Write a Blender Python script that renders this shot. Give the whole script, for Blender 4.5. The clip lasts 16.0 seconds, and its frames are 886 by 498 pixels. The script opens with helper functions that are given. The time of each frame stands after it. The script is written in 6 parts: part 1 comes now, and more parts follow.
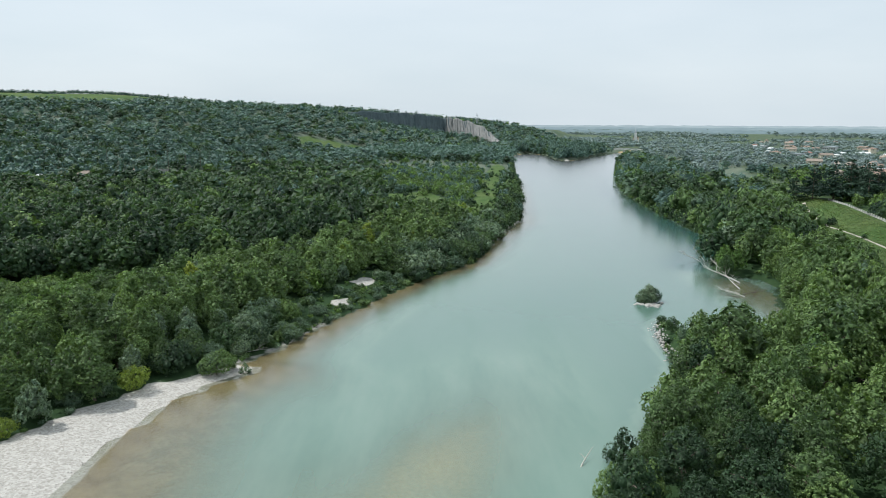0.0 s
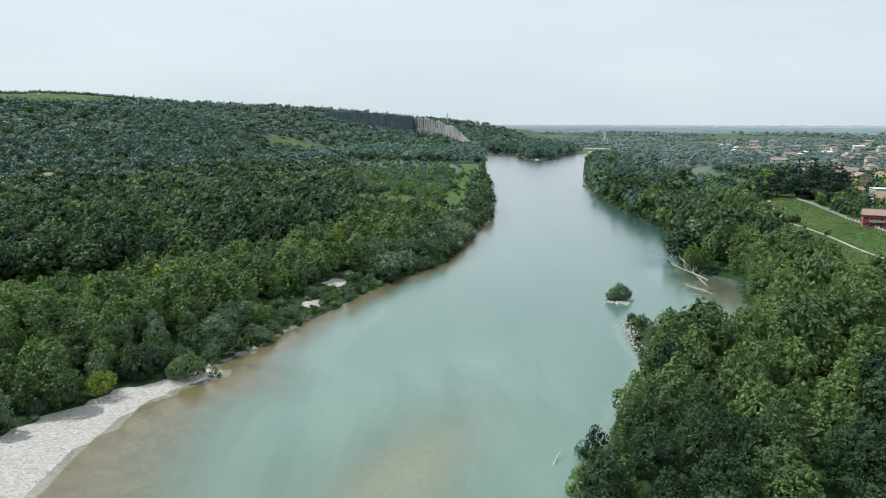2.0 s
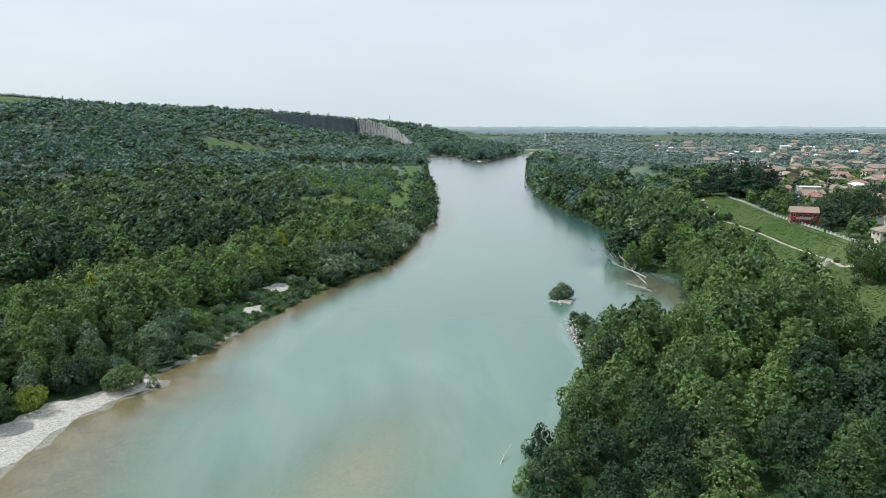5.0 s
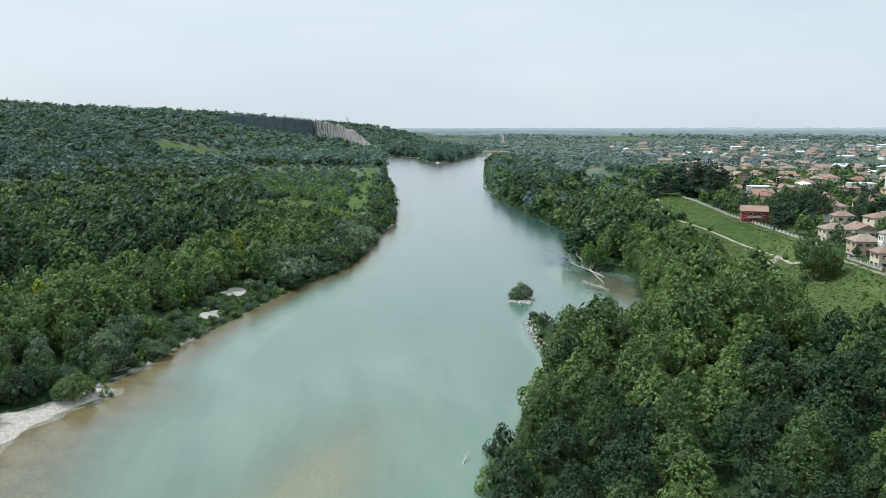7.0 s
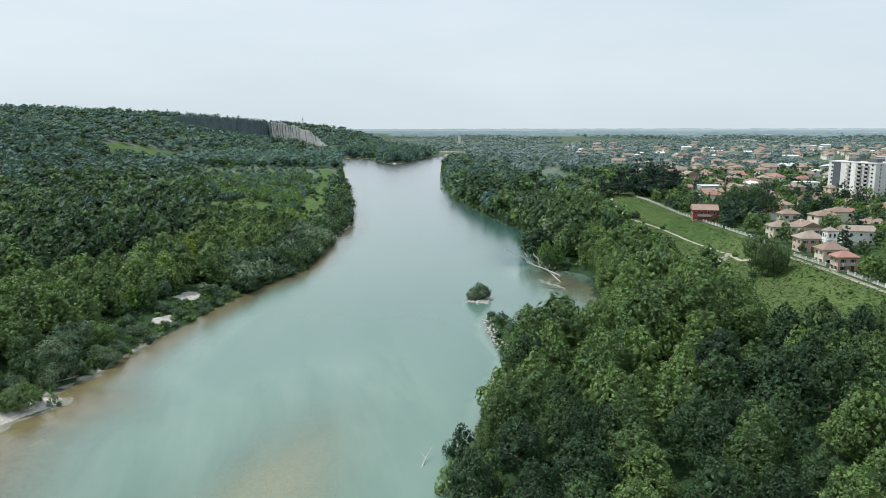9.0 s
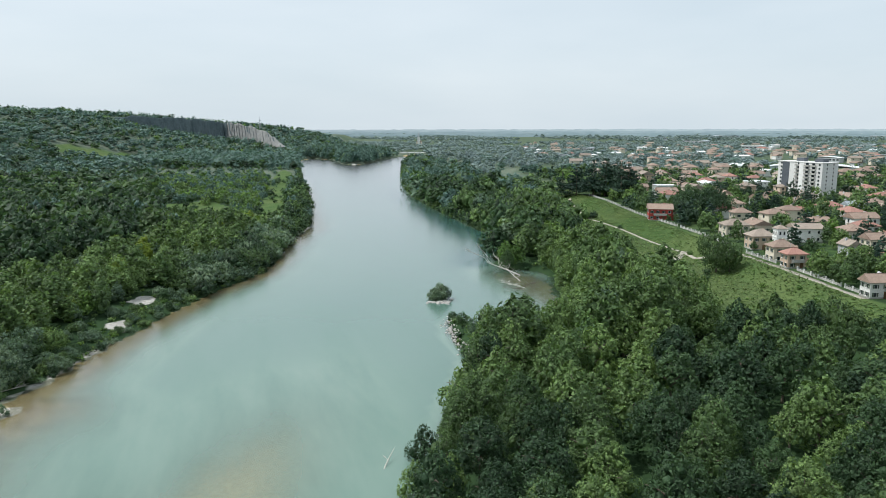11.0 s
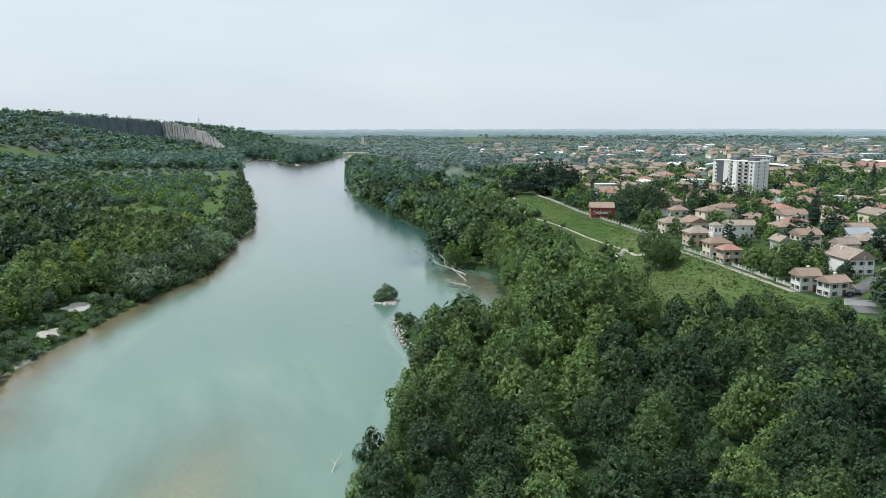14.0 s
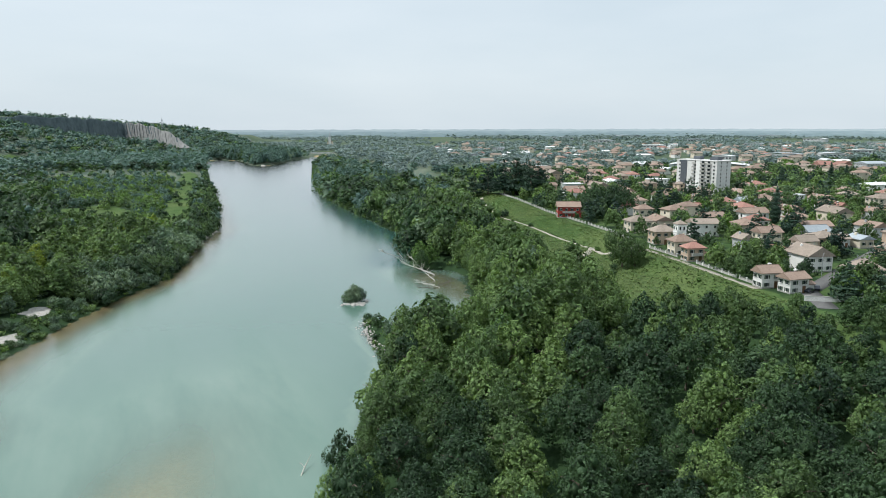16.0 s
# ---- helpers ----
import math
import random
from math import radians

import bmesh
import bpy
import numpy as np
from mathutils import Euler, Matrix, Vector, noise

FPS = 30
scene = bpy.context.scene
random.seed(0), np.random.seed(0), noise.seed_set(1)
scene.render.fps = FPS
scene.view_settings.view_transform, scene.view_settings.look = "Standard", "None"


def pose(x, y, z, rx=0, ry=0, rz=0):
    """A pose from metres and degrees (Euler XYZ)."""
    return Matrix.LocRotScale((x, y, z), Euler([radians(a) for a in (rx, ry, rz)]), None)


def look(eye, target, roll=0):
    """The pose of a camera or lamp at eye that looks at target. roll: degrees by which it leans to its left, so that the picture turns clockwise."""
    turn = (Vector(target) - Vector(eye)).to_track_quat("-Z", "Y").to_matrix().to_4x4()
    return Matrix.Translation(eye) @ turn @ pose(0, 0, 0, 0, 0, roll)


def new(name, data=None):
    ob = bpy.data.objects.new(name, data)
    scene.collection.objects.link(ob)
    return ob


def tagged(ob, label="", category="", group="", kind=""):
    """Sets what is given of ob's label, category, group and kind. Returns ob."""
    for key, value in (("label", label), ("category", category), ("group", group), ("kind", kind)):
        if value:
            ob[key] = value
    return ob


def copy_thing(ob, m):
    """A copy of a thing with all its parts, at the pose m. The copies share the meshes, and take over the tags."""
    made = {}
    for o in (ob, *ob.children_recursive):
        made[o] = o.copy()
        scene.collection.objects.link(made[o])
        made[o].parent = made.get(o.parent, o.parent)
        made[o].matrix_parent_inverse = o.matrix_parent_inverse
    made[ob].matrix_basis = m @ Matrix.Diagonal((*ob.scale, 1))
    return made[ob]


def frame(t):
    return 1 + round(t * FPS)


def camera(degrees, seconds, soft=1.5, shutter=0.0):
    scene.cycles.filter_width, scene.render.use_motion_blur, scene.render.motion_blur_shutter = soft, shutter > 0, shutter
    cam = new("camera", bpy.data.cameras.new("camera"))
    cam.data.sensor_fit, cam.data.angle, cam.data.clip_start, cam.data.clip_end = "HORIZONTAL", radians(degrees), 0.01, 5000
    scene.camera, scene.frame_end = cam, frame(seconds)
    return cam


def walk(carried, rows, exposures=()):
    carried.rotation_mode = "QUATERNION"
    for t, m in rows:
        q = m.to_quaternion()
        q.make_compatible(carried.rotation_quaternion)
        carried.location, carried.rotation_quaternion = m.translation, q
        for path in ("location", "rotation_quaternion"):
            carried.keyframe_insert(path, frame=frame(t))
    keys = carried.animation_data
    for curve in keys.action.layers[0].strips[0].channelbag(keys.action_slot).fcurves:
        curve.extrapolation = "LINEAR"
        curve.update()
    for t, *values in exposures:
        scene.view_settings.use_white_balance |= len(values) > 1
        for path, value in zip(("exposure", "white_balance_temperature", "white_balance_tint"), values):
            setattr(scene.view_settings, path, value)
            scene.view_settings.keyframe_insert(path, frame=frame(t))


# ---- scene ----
cam = camera(63.94, 16.0, soft=0.45)
PATH = [
    (0.0, pose(-0.250, -0.621, 61.962, 79.793, -0.152, -0.600)),
    (0.5, pose(-0.234, -0.583, 61.964, 79.791, -0.124, -1.125)),
    (1.0, pose(-0.219, -0.544, 61.967, 79.798, -0.102, -1.682)),
    (1.5, pose(-0.203, -0.505, 61.969, 79.794, -0.080, -2.267)),
    (2.0, pose(-0.187, -0.466, 61.971, 79.798, -0.055, -2.931)),
    (2.5, pose(-0.172, -0.428, 61.974, 79.814, -0.030, -3.618)),
    (3.0, pose(-0.156, -0.388, 61.976, 79.829, -0.007, -4.348)),
    (3.5, pose(-0.141, -0.350, 61.979, 79.840, 0.014, -5.098)),
    (4.0, pose(-0.125, -0.311, 61.981, 79.877, 0.045, -5.898)),
    (6.5, pose(-0.047, -0.117, 61.993, 80.046, 0.111, -9.993)),
    (7.0, pose(-0.031, -0.078, 61.995, 80.067, 0.150, -10.844)),
    (7.5, pose(-0.016, -0.038, 61.998, 80.075, 0.163, -11.710)),
    (8.0, pose(0.000, 0.000, 62.000, 80.096, 0.157, -12.560)),
    (8.5, pose(0.016, 0.038, 62.002, 80.112, 0.161, -13.433)),
    (9.0, pose(0.031, 0.078, 62.005, 80.118, 0.155, -14.299)),
    (11.5, pose(0.109, 0.272, 62.016, 80.163, 0.150, -18.296)),
    (12.0, pose(0.125, 0.311, 62.019, 80.159, 0.163, -19.029)),
    (12.5, pose(0.141, 0.350, 62.021, 80.160, 0.157, -19.785)),
    (13.0, pose(0.156, 0.388, 62.024, 80.151, 0.137, -20.534)),
    (13.5, pose(0.172, 0.428, 62.026, 80.148, 0.126, -21.245)),
    (14.0, pose(0.187, 0.466, 62.029, 80.151, 0.145, -21.985)),
    (14.5, pose(0.203, 0.505, 62.031, 80.169, 0.160, -22.714)),
    (15.0, pose(0.219, 0.544, 62.033, 80.157, 0.159, -23.432)),
    (15.5, pose(0.234, 0.583, 62.036, 80.145, 0.153, -24.097)),
    (16.0, pose(0.250, 0.621, 62.038, 80.153, 0.154, -24.576)),
]
walk(cam, PATH, [(0.0, 0.05, 6090, 9), (16.0, 0.05, 6090, 9)])
# sun from the left, a little ahead, high in a hazy sky
SUN_AZ, SUN_EL = 70.0, 56.0     # degrees left of straight ahead, degrees up

world = bpy.data.worlds.new("sky")
scene.world = world
world.use_nodes = True
wn, wl = world.node_tree.nodes, world.node_tree.links
wn.clear()
sky = wn.new("ShaderNodeTexSky")
sky.sky_type, sky.sun_disc = "NISHITA", False
sky.sun_elevation, sky.sun_rotation = radians(SUN_EL), radians(-SUN_AZ)
sky.air_density, sky.dust_density, sky.ozone_density = 1.0, 3.0, 1.5
wco = wn.new("ShaderNodeTexCoord")
wmap = wn.new("ShaderNodeMapping")
wmap.inputs["Scale"].default_value = (1.0, 1.0, 4.0)
wl.new(wco.outputs["Generated"], wmap.inputs["Vector"])
cloud = wn.new("ShaderNodeTexNoise")
cloud.inputs["Scale"].default_value, cloud.inputs["Detail"].default_value = 2.2, 6.0
wl.new(wmap.outputs["Vector"], cloud.inputs["Vector"])
cramp = wn.new("ShaderNodeValToRGB")
cramp.color_ramp.elements[0].position, cramp.color_ramp.elements[0].color = 0.3, (7.5, 8.25, 8.5, 1)
cramp.color_ramp.elements[1].position, cramp.color_ramp.elements[1].color = 0.72, (8.75, 9.25, 9.3, 1)
wl.new(cloud.outputs["Fac"], cramp.inputs["Fac"])
veil = wn.new("ShaderNodeMix")
veil.data_type = "RGBA"
veil.inputs["Factor"].default_value = 0.82
wl.new(sky.outputs["Color"], veil.inputs["A"])
wl.new(cramp.outputs["Color"], veil.inputs["B"])
wbg = wn.new("ShaderNodeBackground")
wbg.inputs["Strength"].default_value = 0.1
wl.new(veil.outputs["Result"], wbg.inputs["Color"])
wout = wn.new("ShaderNodeOutputWorld")
wl.new(wbg.outputs["Background"], wout.inputs["Surface"])

sun = new("sun", bpy.data.lights.new("sun", "SUN"))
sun.data.energy, sun.data.angle, sun.data.color = 3.5, radians(1.0), (1.0, 0.95, 0.87)
_a, _e = radians(SUN_AZ), radians(SUN_EL)
sun.matrix_world = look((0, 0, 200), (math.sin(_a) * math.cos(_e), -math.cos(_a) * math.cos(_e), 200 - math.sin(_e)))


# ---------------------------------------------------------------- materials
def nodes_of(name):
    m = bpy.data.materials.new(name)
    m.use_nodes = True
    n, l = m.node_tree.nodes, m.node_tree.links
    n.clear()
    out = n.new("ShaderNodeOutputMaterial")
    return m, n, l, out


def mixrgb(n, l, fac, a, b, mode="MIX"):
    x = n.new("ShaderNodeMix")
    x.data_type, x.blend_type = "RGBA", mode
    for key, v in (("Factor", fac), ("A", a), ("B", b)):
        if isinstance(v, (int, float)):
            x.inputs[key].default_value = v
        elif isinstance(v, tuple):
            x.inputs[key].default_value = (*v, 1) if len(v) == 3 else v
        else:
            l.new(v, x.inputs[key])
    return x.outputs["Result"]


def math_node(n, l, op, a, b=0.0):
    x = n.new("ShaderNodeMath")
    x.operation = op
    for i, v in enumerate((a, b)):
        if isinstance(v, (int, float)):
            x.inputs[i].default_value = v
        else:
            l.new(v, x.inputs[i])
    return x.outputs[0]


def noise_node(n, l, scale, detail=4.0, rough=0.55, coords=None, stretch=None):
    if coords is None:
        coords = n.new("ShaderNodeTexCoord").outputs["Object"]
    if stretch:
        mp = n.new("ShaderNodeMapping")
        mp.inputs["Scale"].default_value = stretch
        l.new(coords, mp.inputs["Vector"])
        coords = mp.outputs["Vector"]
    x = n.new("ShaderNodeTexNoise")
    x.inputs["Scale"].default_value, x.inputs["Detail"].default_value, x.inputs["Roughness"].default_value = scale, detail, rough
    l.new(coords, x.inputs["Vector"])
    return x.outputs["Fac"]


def ramp_node(n, l, fac, lo, hi):
    x = n.new("ShaderNodeMapRange")
    x.inputs["From Min"].default_value, x.inputs["From Max"].default_value = lo, hi
    l.new(fac, x.inputs["Value"])
    return x.outputs["Result"]


def surface(name, a, b, scale=1.0, rough=0.8, bump=0.15, fine=12.0, spec=0.3, metal=0.0, stretch=None, vary=0.25, dist=0.05):
    """Two colours mixed by a broad noise, broken up by a fine one, with relief and a shift of tone from thing to thing."""
    m, n, l, out = nodes_of(name)
    p = n.new("ShaderNodeBsdfPrincipled")
    broad = noise_node(n, l, scale, 5.0, 0.6, stretch=stretch)
    grain = noise_node(n, l, scale * fine, 4.0, 0.65, stretch=stretch)
    col = mixrgb(n, l, ramp_node(n, l, broad, 0.32, 0.68), a, b)
    col = mixrgb(n, l, 0.5, col, mixrgb(n, l, ramp_node(n, l, grain, 0.3, 0.7), tuple(c * 0.7 for c in a), tuple(min(1, c * 1.25) for c in b)))
    info = n.new("ShaderNodeObjectInfo")
    tone = math_node(n, l, "MULTIPLY_ADD", info.outputs["Random"], vary)
    tone.node.inputs[2].default_value = 1.0 - vary / 2
    col = mixrgb(n, l, 1.0, col, tone, "MULTIPLY")
    l.new(col, p.inputs["Base Color"])
    p.inputs["Roughness"].default_value, p.inputs["Metallic"].default_value = rough, metal
    p.inputs["Specular IOR Level"].default_value = spec
    if bump:
        bn = n.new("ShaderNodeBump")
        bn.inputs["Strength"].default_value, bn.inputs["Distance"].default_value = bump, dist
        l.new(grain, bn.inputs["Height"])
        l.new(bn.outputs["Normal"], p.inputs["Normal"])
    l.new(p.outputs["BSDF"], out.inputs["Surface"])
    return m


def foliage(name, dark, mid, light, through_light=0.3, rough=0.55, contrast=0.9):
    """Leaves: tone differs from plant to plant and from spray to spray; some light comes through."""
    m, n, l, out = nodes_of(name)
    att = n.new("ShaderNodeAttribute")
    att.attribute_name = "tone"
    info = n.new("ShaderNodeObjectInfo")
    geo = n.new("ShaderNodeNewGeometry")
    v = math_node(n, l, "FRACT", math_node(n, l, "ADD", att.outputs["Fac"], info.outputs["Random"]))
    cr = n.new("ShaderNodeValToRGB")
    e = cr.color_ramp.elements
    e[0].position, e[0].color = 0.05, (*dark, 1)
    e[1].position, e[1].color = 0.95, (*light, 1)
    k = e.new(0.5)
    k.color = (*mid, 1)
    l.new(v, cr.inputs["Fac"])
    isl = math_node(n, l, "MULTIPLY_ADD", geo.outputs["Random Per Island"], contrast)
    isl.node.inputs[2].default_value = 1.03 - contrast / 2
    col = mixrgb(n, l, 1.0, cr.outputs["Color"], isl, "MULTIPLY")
    clump = noise_node(n, l, 0.9, 3.0, 0.65, geo.outputs["Position"])
    col = mixrgb(n, l, 1.0, col, mixrgb(n, l, ramp_node(n, l, clump, 0.3, 0.7), (0.74, 0.78, 0.80), (1.22, 1.18, 1.08)), "MULTIPLY")
    p = n.new("ShaderNodeBsdfPrincipled")
    p.inputs["Roughness"].default_value, p.inputs["Specular IOR Level"].default_value = rough, 0.25
    l.new(col, p.inputs["Base Color"])
    bn = n.new("ShaderNodeBump")
    bn.inputs["Strength"].default_value, bn.inputs["Distance"].default_value = 0.8, 0.6
    l.new(clump, bn.inputs["Height"])
    l.new(bn.outputs["Normal"], p.inputs["Normal"])
    tr = n.new("ShaderNodeBsdfTranslucent")
    l.new(mixrgb(n, l, 1.0, col, (1.15, 1.2, 0.6), "MULTIPLY"), tr.inputs["Color"])
    mx = n.new("ShaderNodeMixShader")
    mx.inputs["Fac"].default_value = through_light
    l.new(p.outputs["BSDF"], mx.inputs[1])
    l.new(tr.outputs["BSDF"], mx.inputs[2])
    l.new(mx.outputs["Shader"], out.inputs["Surface"])
    return m


LEAF_BROAD = foliage("broadleaf_foliage", (0.066, 0.112, 0.045), (0.098, 0.163, 0.062), (0.148, 0.228, 0.078), contrast=0.95)
LEAF_DARK = foliage("dark_broadleaf_foliage", (0.030, 0.060, 0.033), (0.046, 0.088, 0.043), (0.068, 0.122, 0.052))
LEAF_POPLAR = foliage("poplar_foliage", (0.091, 0.150, 0.057), (0.122, 0.192, 0.071), (0.159, 0.245, 0.090), contrast=0.95)
LEAF_WILLOW = foliage("willow_foliage", (0.095, 0.151, 0.103), (0.129, 0.196, 0.132), (0.174, 0.241, 0.161))
LEAF_SCRUB = foliage("scrub_foliage", (0.076, 0.144, 0.040), (0.108, 0.193, 0.050), (0.145, 0.236, 0.060))
LEAF_YELLOW = foliage("yellow_green_foliage", (0.14, 0.20, 0.035), (0.18, 0.245, 0.045), (0.225, 0.275, 0.05))
LEAF_CONIFER = foliage("conifer_foliage", (0.019, 0.045, 0.032), (0.030, 0.064, 0.043), (0.045, 0.084, 0.052), 0.12)
# far woods: distance haze painted in as bluer, paler, flatter leaf colour
LEAF_HAZED_HILL = foliage("hazed_hill_foliage", (0.064, 0.120, 0.108), (0.090, 0.158, 0.138), (0.118, 0.192, 0.162), 0.2, contrast=0.4)
# woods of the plain: stronger haze painted into the leaf colour
LEAF_HAZED_PLAIN = foliage("hazed_far_foliage", (0.140, 0.198, 0.212), (0.182, 0.246, 0.258), (0.222, 0.288, 0.294), 0.2, contrast=0.35)
LEAVES = [LEAF_BROAD, LEAF_DARK, LEAF_POPLAR, LEAF_WILLOW, LEAF_SCRUB, LEAF_YELLOW, LEAF_CONIFER, LEAF_HAZED_HILL, LEAF_HAZED_PLAIN]
BROAD, DARK, POPLAR, WILLOW, SCRUB, YELLOW, CONIFER, HILL, PLAIN = range(9)

BARK = surface("bark", (0.10, 0.08, 0.06), (0.17, 0.145, 0.115), 3.0, 0.9, 0.5)
DRIFTWOOD = surface("bleached_wood", (0.42, 0.40, 0.35), (0.62, 0.60, 0.54), 2.0, 0.75, 0.4, stretch=(1, 1, 6))
WET_WOOD = surface("wet_wood", (0.07, 0.055, 0.04), (0.15, 0.125, 0.10), 2.0, 0.6, 0.4)
ROCK = surface("limestone_boulder", (0.27, 0.26, 0.24), (0.48, 0.465, 0.435), 1.0, 0.85, 0.5)
# cliff turned from the sun: shade and blue haze put into the colour
CLIFF_SHADED = surface("shaded_limestone_cliff", (0.05, 0.078, 0.088), (0.145, 0.185, 0.195), 0.06, 0.9, 0.8, stretch=(1, 1, 0.5), dist=1.0)
CLIFF = surface("limestone_cliff", (0.16, 0.165, 0.165), (0.40, 0.40, 0.385), 0.05, 0.9, 0.8, stretch=(1, 1, 0.18), dist=1.0)
PATHMAT = surface("gravel_path", (0.29, 0.27, 0.22), (0.43, 0.40, 0.34), 0.4, 0.95, 0.3)
ASPHALT = surface("asphalt", (0.10, 0.10, 0.10), (0.16, 0.16, 0.155), 0.3, 0.9, 0.2)
CONCRETE = surface("concrete", (0.32, 0.315, 0.295), (0.46, 0.45, 0.42), 0.6, 0.85, 0.2)
WHITE = surface("white_render", (0.66, 0.655, 0.63), (0.80, 0.795, 0.775), 0.35, 0.85, 0.08)
CREAM = surface("cream_render", (0.56, 0.49, 0.38), (0.70, 0.64, 0.53), 0.35, 0.85, 0.08)
PEACH = surface("peach_render", (0.48, 0.36, 0.27), (0.60, 0.47, 0.365), 0.35, 0.85, 0.08)
GREYWALL = surface("grey_render", (0.40, 0.42, 0.43), (0.55, 0.57, 0.58), 0.35, 0.85, 0.08)
REDWALL = surface("red_render", (0.36, 0.045, 0.04), (0.46, 0.08, 0.065), 0.4, 0.85, 0.08)
PALEGREEN = surface("pale_green_panel", (0.42, 0.50, 0.47), (0.54, 0.61, 0.58), 0.4, 0.6, 0.05)
ROOF_TERRA = surface("terracotta_roof", (0.20, 0.143, 0.112), (0.325, 0.245, 0.195), 0.5, 0.85, 0.5, fine=8)
ROOF_TAN = surface("weathered_tan_tile_roof", (0.20, 0.165, 0.135), (0.34, 0.285, 0.235), 0.5, 0.85, 0.5, fine=8)
ROOF_RED = surface("new_red_tile_roof", (0.25, 0.125, 0.10), (0.36, 0.205, 0.165), 0.5, 0.8, 0.5, fine=8)
ROOF_GREY = surface("grey_sheet_roof", (0.26, 0.30, 0.33), (0.38, 0.42, 0.45), 0.3, 0.45, 0.1, spec=0.5)
ROOF_WHITE = surface("white_sheet_roof", (0.62, 0.65, 0.66), (0.80, 0.82, 0.82), 0.1, 0.5, 0.05)
DARKCLAD = surface("dark_blue_cladding", (0.085, 0.097, 0.115), (0.125, 0.138, 0.155), 0.3, 0.6, 0.05)
FRAME = surface("painted_window_frame", (0.55, 0.54, 0.51), (0.75, 0.74, 0.71), 1.0, 0.5, 0.0)
SHUTTER = surface("dark_green_shutter", (0.045, 0.075, 0.055), (0.09, 0.12, 0.08), 2.0, 0.6, 0.1, vary=0.8)
DOORMAT = surface("brown_door", (0.12, 0.065, 0.035), (0.2, 0.11, 0.06), 2.0, 0.6, 0.1)
STEEL = surface("galvanised_steel", (0.40, 0.42, 0.43), (0.55, 0.57, 0.58), 1.0, 0.4, 0.05, metal=0.7)
RUBBER = surface("tyre_rubber", (0.02, 0.02, 0.02), (0.035, 0.035, 0.035), 5.0, 0.9, 0.1)
CARPAINT = surface("dark_car_paint", (0.015, 0.018, 0.025), (0.03, 0.035, 0.045), 0.5, 0.25, 0.0, spec=0.6)
CARWHITE = surface("white_car_paint", (0.6, 0.6, 0.6), (0.72, 0.72, 0.72), 0.5, 0.25, 0.0, spec=0.6)


def glass_material():
    m, n, l, out = nodes_of("window_glass")
    p = n.new("ShaderNodeBsdfPrincipled")
    p.inputs["Base Color"].default_value = (0.03, 0.04, 0.045, 1)
    p.inputs["Roughness"].default_value, p.inputs["Specular IOR Level"].default_value = 0.08, 0.8
    l.new(p.outputs["BSDF"], out.inputs["Surface"])
    return m


GLASS = glass_material()


